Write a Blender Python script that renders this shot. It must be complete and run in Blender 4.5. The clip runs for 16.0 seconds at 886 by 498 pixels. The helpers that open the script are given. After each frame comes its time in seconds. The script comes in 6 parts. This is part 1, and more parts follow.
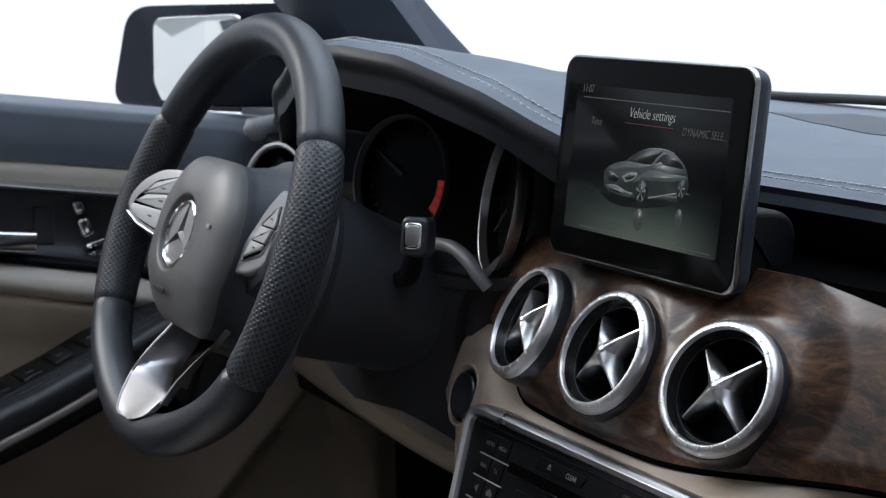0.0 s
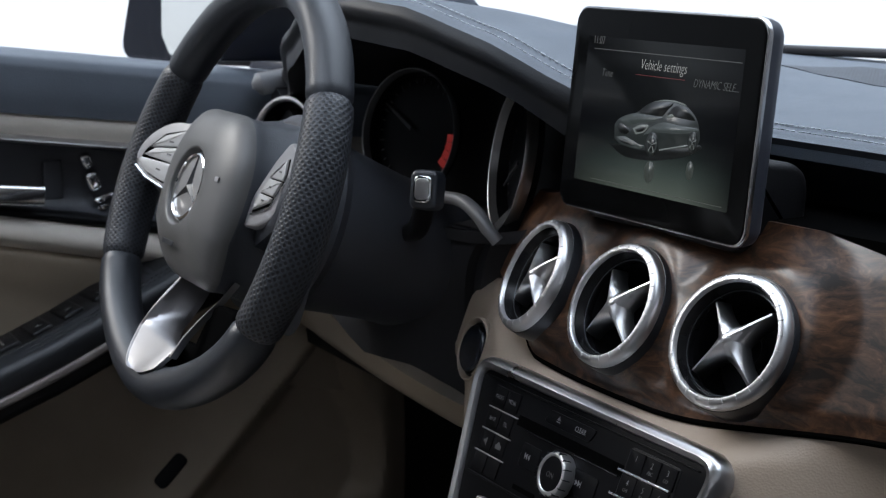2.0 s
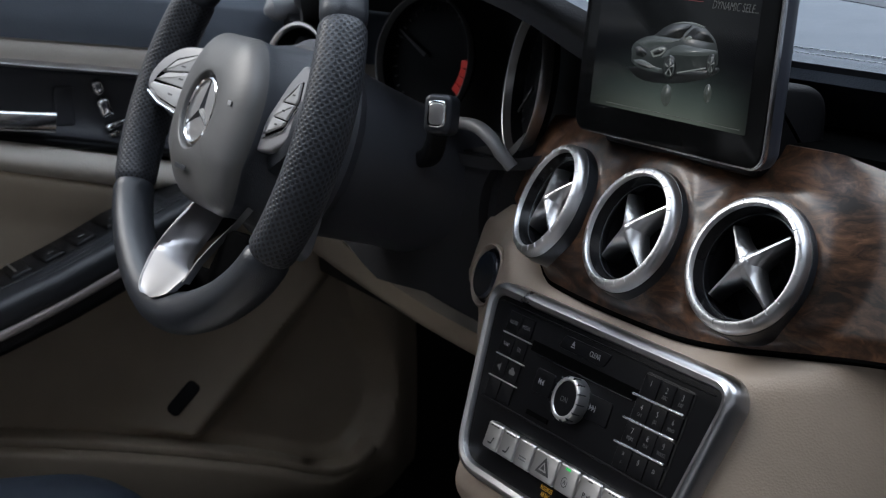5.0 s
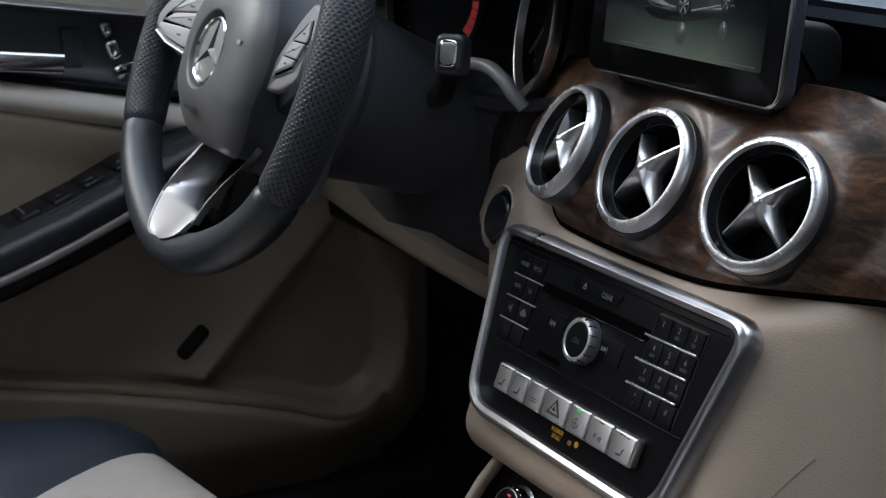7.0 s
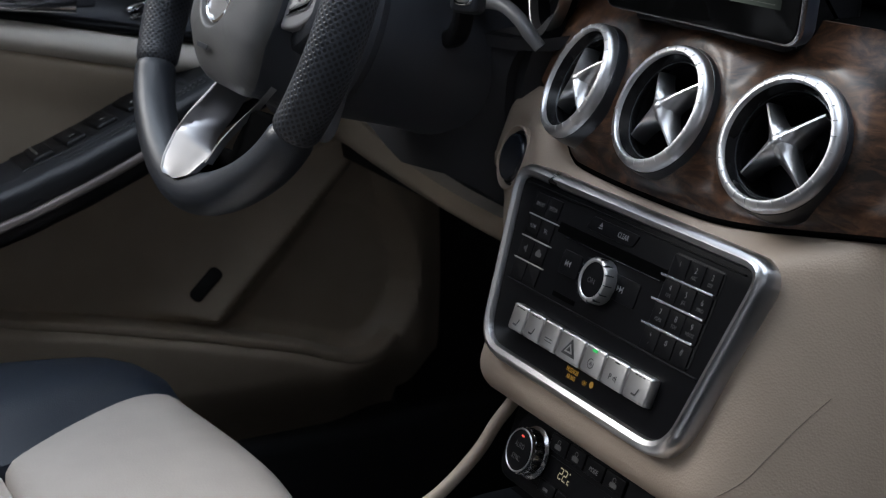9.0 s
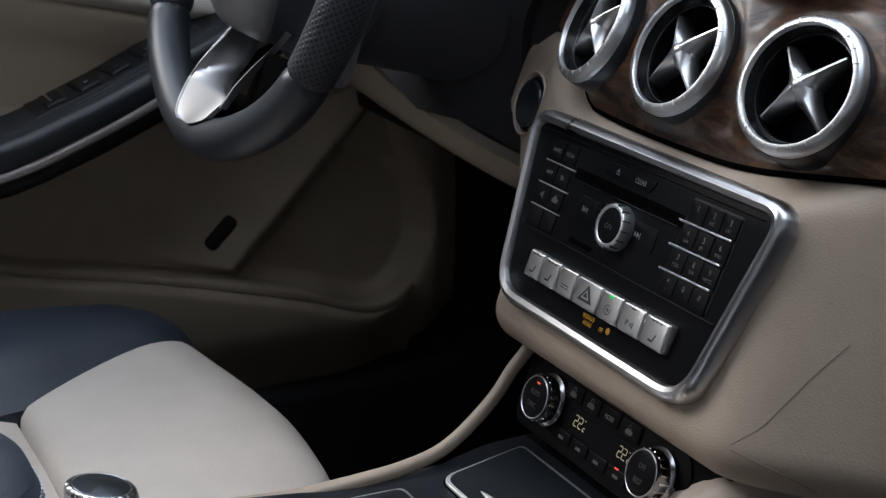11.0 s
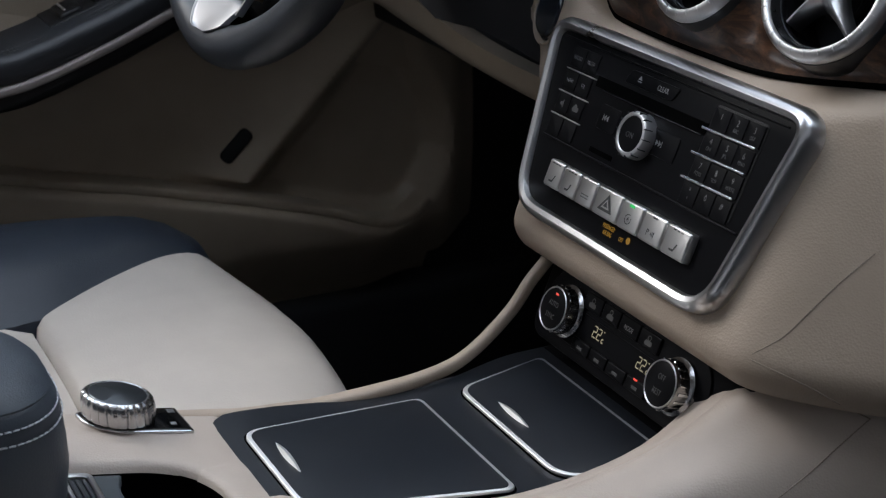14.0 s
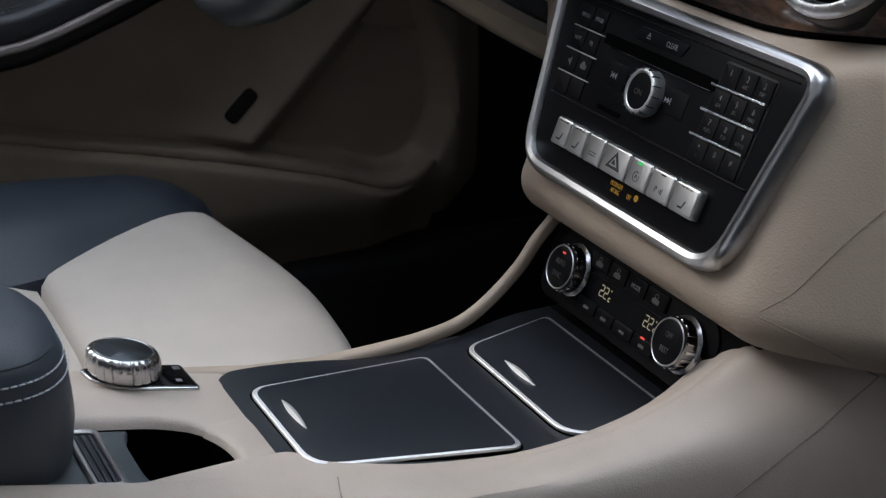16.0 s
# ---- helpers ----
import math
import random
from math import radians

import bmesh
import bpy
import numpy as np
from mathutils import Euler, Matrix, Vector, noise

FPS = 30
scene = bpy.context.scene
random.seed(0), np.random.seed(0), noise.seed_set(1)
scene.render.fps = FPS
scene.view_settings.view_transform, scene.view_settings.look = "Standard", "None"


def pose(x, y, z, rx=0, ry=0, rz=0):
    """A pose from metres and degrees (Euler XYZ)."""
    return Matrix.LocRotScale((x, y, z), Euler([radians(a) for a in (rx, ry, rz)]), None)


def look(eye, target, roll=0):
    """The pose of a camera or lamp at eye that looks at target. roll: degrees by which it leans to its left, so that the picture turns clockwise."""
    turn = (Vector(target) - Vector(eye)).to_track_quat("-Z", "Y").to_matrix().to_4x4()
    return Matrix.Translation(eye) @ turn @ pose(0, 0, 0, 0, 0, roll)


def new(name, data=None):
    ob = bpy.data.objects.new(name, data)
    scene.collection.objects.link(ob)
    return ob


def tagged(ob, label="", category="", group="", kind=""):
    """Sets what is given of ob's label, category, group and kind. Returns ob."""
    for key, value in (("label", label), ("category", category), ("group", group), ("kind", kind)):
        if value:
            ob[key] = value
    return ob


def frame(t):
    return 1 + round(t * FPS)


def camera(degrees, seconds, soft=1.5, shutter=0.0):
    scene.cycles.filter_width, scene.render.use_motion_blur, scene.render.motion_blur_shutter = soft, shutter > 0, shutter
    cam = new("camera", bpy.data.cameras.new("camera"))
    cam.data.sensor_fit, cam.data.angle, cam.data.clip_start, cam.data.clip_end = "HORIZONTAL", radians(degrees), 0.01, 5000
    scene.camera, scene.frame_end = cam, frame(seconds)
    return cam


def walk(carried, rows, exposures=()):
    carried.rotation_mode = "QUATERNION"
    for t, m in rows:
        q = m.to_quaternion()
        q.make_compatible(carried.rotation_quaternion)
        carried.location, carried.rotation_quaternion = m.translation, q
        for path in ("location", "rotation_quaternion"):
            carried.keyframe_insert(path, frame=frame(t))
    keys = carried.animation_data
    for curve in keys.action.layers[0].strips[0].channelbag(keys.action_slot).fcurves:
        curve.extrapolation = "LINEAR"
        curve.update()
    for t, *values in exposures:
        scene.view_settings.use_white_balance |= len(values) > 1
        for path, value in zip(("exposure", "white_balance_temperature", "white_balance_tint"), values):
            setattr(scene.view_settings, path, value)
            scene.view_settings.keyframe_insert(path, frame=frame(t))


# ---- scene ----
# Car coordinates: x to the passenger side, y to the front, z up; the middle air vent lies near the origin.
cam = camera(31.35, 16.0, soft=1.2)
cam.data.dof.use_dof, cam.data.dof.focus_distance, cam.data.dof.aperture_fstop = True, 1.08, 15.0
# seconds, eye x y z, yaw to the left, pitch, lean to the left (degrees)
PATH = [
    (0.0, 0.8810, -0.6733, 0.2999, 60.848, -9.594, -0.212),
    (0.5, 0.8801, -0.6728, 0.2991, 60.917, -9.907, -0.200),
    (1.0, 0.8790, -0.6728, 0.2977, 60.980, -10.293, -0.207),
    (1.5, 0.8783, -0.6724, 0.2961, 61.078, -10.673, -0.218),
    (2.0, 0.8775, -0.6726, 0.2948, 61.152, -11.083, -0.219),
    (2.5, 0.8769, -0.6728, 0.2932, 61.218, -11.420, -0.173),
    (3.0, 0.8755, -0.6731, 0.2910, 61.268, -11.782, -0.147),
    (3.5, 0.8745, -0.6731, 0.2894, 61.337, -12.170, -0.147),
    (4.0, 0.8738, -0.6735, 0.2876, 61.389, -12.556, -0.125),
    (6.5, 0.8668, -0.6719, 0.2771, 61.777, -14.642, -0.062),
    (7.0, 0.8653, -0.6718, 0.2741, 61.847, -15.101, -0.035),
    (7.5, 0.8640, -0.6719, 0.2720, 61.928, -15.560, -0.015),
    (8.0, 0.8627, -0.6717, 0.2695, 62.042, -16.013, -0.005),
    (8.5, 0.8614, -0.6715, 0.2675, 62.167, -16.454, 0.019),
    (9.0, 0.8601, -0.6720, 0.2654, 62.273, -16.932, 0.057),
    (11.5, 0.8536, -0.6704, 0.2541, 62.944, -18.959, 0.085),
    (12.0, 0.8515, -0.6702, 0.2512, 63.046, -19.387, 0.123),
    (12.5, 0.8502, -0.6698, 0.2486, 63.151, -19.831, 0.103),
    (13.0, 0.8489, -0.6698, 0.2467, 63.234, -20.353, 0.119),
    (13.5, 0.8479, -0.6693, 0.2450, 63.326, -20.846, 0.109),
    (14.0, 0.8472, -0.6692, 0.2427, 63.389, -21.307, 0.109),
    (14.5, 0.8470, -0.6695, 0.2399, 63.451, -21.650, 0.148),
    (15.0, 0.8465, -0.6701, 0.2378, 63.469, -21.969, 0.152),
    (15.5, 0.8454, -0.6706, 0.2360, 63.455, -22.225, 0.214),
    (16.0, 0.8440, -0.6705, 0.2342, 63.498, -22.481, 0.226),
]


def aim(x, y, z, yaw, pitch, lean):
    a, b = radians(yaw), radians(pitch)
    return look((x, y, z), (x - math.sin(a) * math.cos(b), y + math.cos(a) * math.cos(b), z + math.sin(b)), lean)


walk(cam, [(t, aim(*q)) for t, *q in PATH])

# ---- world and light ----
world = bpy.data.worlds.new("overcast_sky")
scene.world = world
world.use_nodes = True
wn, wl = world.node_tree.nodes, world.node_tree.links
sky = wn.new("ShaderNodeTexSky")
sky.sky_type, sky.sun_disc = "NISHITA", False
sky.sun_elevation, sky.sun_rotation = radians(38), radians(229)
grey = wn.new("ShaderNodeMix")
grey.data_type = "RGBA"
grey.inputs["Factor"].default_value = 0.9
grey.inputs[7].default_value = (12.5, 14.0, 16.4, 1)
wl.new(sky.outputs[0], grey.inputs[6])
# an overcast sky is brightest overhead
wtc, wsep, wmap, wmul = wn.new("ShaderNodeTexCoord"), wn.new("ShaderNodeSeparateXYZ"), wn.new("ShaderNodeMapRange"), wn.new("ShaderNodeMix")
wmap.inputs["To Min"].default_value, wmap.inputs["To Max"].default_value = 0.58, 4.0
wmap.inputs["From Min"].default_value, wmap.interpolation_type = 0.40, "SMOOTHSTEP"
wmul.data_type, wmul.blend_type = "RGBA", "MULTIPLY"
wmul.inputs["Factor"].default_value = 1.0
wl.new(wtc.outputs["Generated"], wsep.inputs[0])
wl.new(wsep.outputs["Z"], wmap.inputs["Value"])
wl.new(grey.outputs[2], wmul.inputs[6])
wl.new(wmap.outputs[0], wmul.inputs[7])
wl.new(wmul.outputs[2], wn["Background"].inputs[0])
wn["Background"].inputs[1].default_value = 0.082
sun = new("sun", bpy.data.lights.new("sun", "SUN"))
sun.data.energy, sun.data.angle, sun.data.color = 2.3, radians(24), (1.0, 0.975, 0.95)
sun.matrix_world = look((-2.0, -1.75, 2.1), (0, 0, 0))
scene.view_settings.exposure = 0.0


# ---- materials ----
def material(name, color, rough=0.5, metal=0.0, grain=0.0, grain_size=600.0, tone=0.12, tone_size=18.0, coat=0.0, spec=0.5,
             color2=None, stretch=(1, 1, 1)):
    """A surface with fine relief (grain) and a slow drift of tone and gloss."""
    m = bpy.data.materials.new(name)
    m.use_nodes = True
    n, l = m.node_tree.nodes, m.node_tree.links
    b = n["Principled BSDF"]
    b.inputs["Roughness"].default_value, b.inputs["Metallic"].default_value = rough, metal
    b.inputs["Coat Weight"].default_value, b.inputs["Specular IOR Level"].default_value = coat, spec
    b.inputs["Coat Roughness"].default_value = 0.08
    tc, mp = n.new("ShaderNodeTexCoord"), n.new("ShaderNodeMapping")
    mp.inputs["Scale"].default_value = stretch
    l.new(tc.outputs["Object"], mp.inputs[0])
    slow = n.new("ShaderNodeTexNoise")
    slow.inputs["Scale"].default_value, slow.inputs["Detail"].default_value = tone_size, 4
    l.new(mp.outputs[0], slow.inputs["Vector"])
    mix = n.new("ShaderNodeMix")
    mix.data_type = "RGBA"
    c2 = color2 or tuple(c * (1 - 2 * tone) for c in color)
    mix.inputs[6].default_value, mix.inputs[7].default_value = (*color, 1), (*c2, 1)
    l.new(slow.outputs["Fac"], mix.inputs["Factor"])
    l.new(mix.outputs[2], b.inputs["Base Color"])
    rr = n.new("ShaderNodeMapRange")
    rr.inputs["To Min"].default_value, rr.inputs["To Max"].default_value = max(0.02, rough - 0.06), min(1, rough + 0.06)
    l.new(slow.outputs["Fac"], rr.inputs["Value"])
    l.new(rr.outputs[0], b.inputs["Roughness"])
    if grain:
        fine = n.new("ShaderNodeTexVoronoi")
        fine.inputs["Scale"].default_value = grain_size
        l.new(mp.outputs[0], fine.inputs["Vector"])
        bump = n.new("ShaderNodeBump")
        bump.inputs["Strength"].default_value, bump.inputs["Distance"].default_value = grain, 0.0006
        l.new(fine.outputs["Distance"], bump.inputs["Height"])
        l.new(bump.outputs[0], b.inputs["Normal"])
    return m


M = {}
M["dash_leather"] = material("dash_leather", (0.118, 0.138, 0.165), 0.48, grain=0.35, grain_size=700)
M["wheel_leather"] = material("wheel_leather", (0.020, 0.0235, 0.030), 0.40, spec=0.6, grain=0.22, grain_size=900)
M["arm_leather"] = material("arm_leather", (0.046, 0.056, 0.070), 0.42, grain=0.25, grain_size=800)
M["seat_dark"] = material("seat_dark", (0.012, 0.018, 0.029), 0.5, grain=0.25, grain_size=700)
M["beige"] = material("beige_trim", (0.42, 0.335, 0.262), 0.52, grain=0.22, grain_size=650)
M["beige_band"] = material("beige_band", (0.60, 0.55, 0.48), 0.5, grain=0.2, grain_size=600)
M["column"] = material("column_plastic", (0.055, 0.058, 0.068), 0.46, spec=0.5, grain=0.2, grain_size=900)
M["silver_ring"] = material("satin_ring", (0.66, 0.655, 0.66), 0.36, metal=1.0, tone=0.05)
M["beige_door"] = material("beige_door", (0.40, 0.328, 0.248), 0.55, grain=0.2, grain_size=600)
M["deck_beige"] = material("pale_deck", (0.475, 0.400, 0.338), 0.5, grain=0.22, grain_size=650)
M["seat_beige"] = material("seat_beige", (0.53, 0.468, 0.405), 0.5, grain=0.22, grain_size=550)
M["black"] = material("black_plastic", (0.009, 0.009, 0.010), 0.42, grain=0.2, grain_size=900, spec=0.2)
M["black_soft"] = material("black_soft", (0.020, 0.020, 0.023), 0.65, grain=0.2, grain_size=700, spec=0.3)
M["black_satin"] = material("black_satin", (0.006, 0.006, 0.007), 0.36, spec=0.07)
M["black_gloss"] = material("black_gloss", (0.006, 0.006, 0.007), 0.26, spec=0.25)
M["piano"] = material("piano_black", (0.006, 0.006, 0.007), 0.12, coat=0.5)
M["navy"] = material("blue_black_lid", (0.012, 0.0145, 0.0195), 0.36, grain=0.12, grain_size=1200)
M["silver"] = material("satin_silver", (0.62, 0.615, 0.62), 0.25, metal=1.0, tone=0.05)
M["silver_matt"] = material("matt_silver", (0.58, 0.57, 0.565), 0.36, metal=1.0, tone=0.06)
M["chrome"] = material("chrome", (0.85, 0.85, 0.86), 0.10, metal=1.0, tone=0.03)
M["bright_satin"] = material("bright_satin", (0.86, 0.85, 0.85), 0.5, metal=1.0, tone=0.03)
M["ring_dark"] = material("dark_ring", (0.02, 0.022, 0.026), 0.32)
M["carpet"] = material("carpet", (0.010, 0.010, 0.011), 0.95, grain=0.8, grain_size=900)
M["headliner"] = material("headliner", (0.45, 0.43, 0.40), 0.9, grain=0.3)
M["body_paint"] = material("blue_body_paint", (0.006, 0.008, 0.018), 0.3, coat=0.15, spec=0.3)
M["belt"] = material("belt_leather", (0.125, 0.146, 0.176), 0.46, grain=0.2)
M["pillar"] = material("pillar_trim", (0.060, 0.072, 0.095), 0.6, grain=0.2)
M["ground"] = material("pale_ground", (0.50, 0.49, 0.48), 0.8, tone=0.1, tone_size=1.0)
M["thread"] = material("pale_thread", (0.66, 0.69, 0.73), 0.7)
M["print"] = material("pale_print", (0.22, 0.22, 0.22), 0.6)
M["print_dim"] = material("dim_print", (0.07, 0.07, 0.07), 0.6)
M["print_dark"] = material("dark_print", (0.03, 0.03, 0.03), 0.5)
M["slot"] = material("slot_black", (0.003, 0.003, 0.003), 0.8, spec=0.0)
M["chrome_dark"] = material("smoked_chrome", (0.40, 0.40, 0.41), 0.2, metal=1.0, tone=0.1)
M["dark_metal"] = material("dark_metal", (0.10, 0.11, 0.12), 0.32, metal=0.8)
M["blocker_grey"] = material("grey_wall", (0.15, 0.15, 0.155), 0.85, grain=0.3, grain_size=30, tone_size=2)
M["pad_grey"] = material("pad_grey", (0.30, 0.295, 0.30), 0.42, metal=0.1)
M["shell"] = material("dark_shell", (0.045, 0.050, 0.065), 0.42, spec=0.4)
M["switch_grey"] = material("switch_grey", (0.44, 0.435, 0.43), 0.45)
M["bezel"] = material("bezel_glass", (0.005, 0.005, 0.005), 0.14, spec=0.06)
M["seam"] = material("seam_shadow", (0.26, 0.215, 0.175), 0.8)
M["spoke_metal"] = material("satin_spoke", (0.44, 0.435, 0.445), 0.36, metal=1.0, tone=0.05)
# airbag skin again, darkened to paint the shade on the housing's side
M["flank"] = material("shaded_flank", (0.055, 0.061, 0.073), 0.48, grain=0.3, grain_size=900)
M["trim_grey"] = material("trim_grey", (0.20, 0.20, 0.205), 0.5, metal=0.2)
M["cap_blue"] = material("button_black", (0.010, 0.013, 0.020), 0.22, spec=0.5)
M["corner_grey"] = material("corner_grey", (0.17, 0.175, 0.185), 0.5, grain=0.2)
M["ledge"] = material("grey_ledge", (0.055, 0.065, 0.072), 0.42)
M["dull_strip"] = material("dull_strip", (0.26, 0.225, 0.215), 0.45, metal=0.3)
M["mirror"] = material("mirror_glass", (0.62, 0.62, 0.60), 0.03, metal=1.0, tone=0.01)


def wood_material():
    m = bpy.data.materials.new("walnut_burl")
    m.use_nodes = True
    n, l = m.node_tree.nodes, m.node_tree.links
    b = n["Principled BSDF"]
    b.inputs["Roughness"].default_value, b.inputs["Specular IOR Level"].default_value = 0.34, 0.35
    b.inputs["Coat Weight"].default_value, b.inputs["Coat Roughness"].default_value = 0.20, 0.14
    tc, mp = n.new("ShaderNodeTexCoord"), n.new("ShaderNodeMapping")
    mp.inputs["Rotation"].default_value = (0, radians(35), 0)
    mp.inputs["Scale"].default_value = (1.0, 0.6, 2.2)
    l.new(tc.outputs["Object"], mp.inputs[0])
    warp = n.new("ShaderNodeTexNoise")
    warp.inputs["Scale"].default_value, warp.inputs["Detail"].default_value = 14, 3
    l.new(mp.outputs[0], warp.inputs["Vector"])
    add = n.new("ShaderNodeMix")
    add.data_type, add.blend_type = "RGBA", "ADD"
    add.inputs["Factor"].default_value = 0.16
    l.new(mp.outputs[0], add.inputs[6])
    l.new(warp.outputs["Color"], add.inputs[7])
    fib = n.new("ShaderNodeTexNoise")
    fib.inputs["Scale"].default_value, fib.inputs["Detail"].default_value, fib.inputs["Roughness"].default_value = 55, 8, 0.7
    l.new(add.outputs[2], fib.inputs["Vector"])
    big = n.new("ShaderNodeTexNoise")
    big.inputs["Scale"].default_value, big.inputs["Detail"].default_value = 16, 3
    l.new(add.outputs[2], big.inputs["Vector"])
    ramp = n.new("ShaderNodeValToRGB")
    e = ramp.color_ramp.elements
    e[0].position, e[0].color = 0.41, (0.008, 0.0045, 0.003, 1)
    e[1].position, e[1].color = 0.63, (0.135, 0.066, 0.035, 1)
    mid = ramp.color_ramp.elements.new(0.51)
    mid.color = (0.050, 0.024, 0.013, 1)
    mixf = n.new("ShaderNodeMath")
    mixf.operation = "MULTIPLY_ADD"
    mixf.inputs[1].default_value, mixf.inputs[2].default_value = 0.6, 0.0
    l.new(fib.outputs["Fac"], mixf.inputs[0])
    mixg = n.new("ShaderNodeMath")
    mixg.operation = "MULTIPLY_ADD"
    mixg.inputs[1].default_value = 0.42
    l.new(big.outputs["Fac"], mixg.inputs[0])
    l.new(mixf.outputs[0], mixg.inputs[2])
    l.new(mixg.outputs[0], ramp.inputs[0])
    l.new(ramp.outputs[0], b.inputs["Base Color"])
    bump = n.new("ShaderNodeBump")
    bump.inputs["Strength"].default_value, bump.inputs["Distance"].default_value = 0.12, 0.0004
    l.new(fib.outputs["Fac"], bump.inputs["Height"])
    l.new(bump.outputs[0], b.inputs["Normal"])
    return m


M["wood"] = wood_material()


def perforated():
    """Leather with rows of small punched holes, laid out along the rim."""
    m = material("perforated_leather", (0.034, 0.038, 0.047), 0.42, spec=0.55, grain=0.0)
    n, l = m.node_tree.nodes, m.node_tree.links
    b = n["Principled BSDF"]
    uv, mp, dots = n.new("ShaderNodeUVMap"), n.new("ShaderNodeMapping"), n.new("ShaderNodeTexVoronoi")
    uv.uv_map = "along"
    mp.inputs["Rotation"].default_value = (0, 0, radians(45))
    mp.inputs["Scale"].default_value = (265, 265, 1)
    dots.voronoi_dimensions, dots.inputs["Scale"].default_value, dots.inputs["Randomness"].default_value = "2D", 1.0, 0.0
    l.new(uv.outputs[0], mp.inputs[0])
    l.new(mp.outputs[0], dots.inputs["Vector"])
    edge = n.new("ShaderNodeMapRange")
    edge.inputs["From Min"].default_value, edge.inputs["From Max"].default_value = 0.24, 0.40
    l.new(dots.outputs["Distance"], edge.inputs["Value"])
    mixed = n.new("ShaderNodeMix")
    mixed.data_type = "RGBA"
    old = b.inputs["Base Color"].links[0].from_socket
    mixed.inputs[6].default_value = (0.004, 0.004, 0.004, 1)
    l.new(edge.outputs[0], mixed.inputs["Factor"])
    l.new(old, mixed.inputs[7])
    l.new(mixed.outputs[2], b.inputs["Base Color"])
    bump = n.new("ShaderNodeBump")
    bump.inputs["Strength"].default_value, bump.inputs["Distance"].default_value = 0.5, 0.0006
    l.new(edge.outputs[0], bump.inputs["Height"])
    l.new(bump.outputs[0], b.inputs["Normal"])
    return m


M["grip_leather"] = perforated()
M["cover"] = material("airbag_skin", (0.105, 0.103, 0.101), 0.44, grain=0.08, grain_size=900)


def glow_material(name, color, power):
    m = bpy.data.materials.new(name)
    m.use_nodes = True
    b = m.node_tree.nodes["Principled BSDF"]
    b.inputs["Base Color"].default_value = (0.01, 0.01, 0.01, 1)
    b.inputs["Roughness"].default_value = 0.3
    b.inputs["Emission Color"].default_value, b.inputs["Emission Strength"].default_value = (*color, 1), power
    return m


M["glow_red"] = glow_material("red_lamp", (1.0, 0.10, 0.07), 0.8)
M["glow_green"] = glow_material("green_lamp", (0.05, 0.9, 0.2), 0.6)
M["glow_amber"] = glow_material("amber_print", (0.75, 0.40, 0.03), 0.28)
M["glow_digit"] = glow_material("pale_digits", (0.85, 0.75, 0.5), 0.33)
M["glow_text"] = glow_material("screen_text", (0.50, 0.51, 0.50), 0.50)
M["glow_text_dim"] = glow_material("screen_text_dim", (0.20, 0.21, 0.21), 0.30)
M["glow_red_dim"] = glow_material("dim_red_line", (0.30, 0.03, 0.03), 0.30)
M["glow_line"] = glow_material("dim_line", (0.10, 0.11, 0.10), 0.6)
M["pic_body"] = glow_material("picture_grey", (0.022, 0.028, 0.028), 0.7)
M["pic_light"] = glow_material("picture_light", (0.050, 0.062, 0.062), 0.75)
M["pic_bright"] = glow_material("picture_bright", (0.15, 0.17, 0.165), 0.8)
M["pic_black"] = glow_material("picture_black", (0.004, 0.005, 0.005), 0.9)
M["pic_shade"] = glow_material("picture_shade", (0.036, 0.044, 0.039), 0.9)


M["glow_red_zone"] = glow_material("red_zone", (0.75, 0.05, 0.04), 0.17)
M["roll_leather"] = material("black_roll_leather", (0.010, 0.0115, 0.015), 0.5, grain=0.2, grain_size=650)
M["silver_star"] = material("satin_star", (0.64, 0.635, 0.64), 0.30, metal=1.0, tone=0.05)


def punched():
    """A cover plate punched with rows of small round holes."""
    m = material("punched_cover", (0.060, 0.070, 0.088), 0.5)
    n, l = m.node_tree.nodes, m.node_tree.links
    b = n["Principled BSDF"]
    tc, dots, edge, mixed = n.new("ShaderNodeTexCoord"), n.new("ShaderNodeTexVoronoi"), n.new("ShaderNodeMapRange"), n.new("ShaderNodeMix")
    dots.voronoi_dimensions, dots.inputs["Scale"].default_value, dots.inputs["Randomness"].default_value = "2D", 240, 0.0
    l.new(tc.outputs["Object"], dots.inputs["Vector"])
    edge.inputs["From Min"].default_value, edge.inputs["From Max"].default_value = 0.26, 0.36
    l.new(dots.outputs["Distance"], edge.inputs["Value"])
    mixed.data_type = "RGBA"
    mixed.inputs[6].default_value = (0.004, 0.004, 0.005, 1)
    l.new(edge.outputs[0], mixed.inputs["Factor"])
    l.new(b.inputs["Base Color"].links[0].from_socket, mixed.inputs[7])
    l.new(mixed.outputs[2], b.inputs["Base Color"])
    return m


M["grille"] = punched()


def glass_material(name, tint=(1, 1, 1), rough=0.0):
    m = bpy.data.materials.new(name)
    m.use_nodes = True
    n, l = m.node_tree.nodes, m.node_tree.links
    n.remove(n["Principled BSDF"])
    tr, gl, mx = n.new("ShaderNodeBsdfTransparent"), n.new("ShaderNodeBsdfGlossy"), n.new("ShaderNodeMixShader")
    tr.inputs[0].default_value = (*tint, 1)
    gl.inputs["Roughness"].default_value = rough
    mx.inputs[0].default_value = 0.03
    l.new(tr.outputs[0], mx.inputs[1])
    l.new(gl.outputs[0], mx.inputs[2])
    l.new(mx.outputs[0], n["Material Output"].inputs[0])
    return m


M["glass"] = glass_material("window_glass", (0.97, 0.98, 0.98))


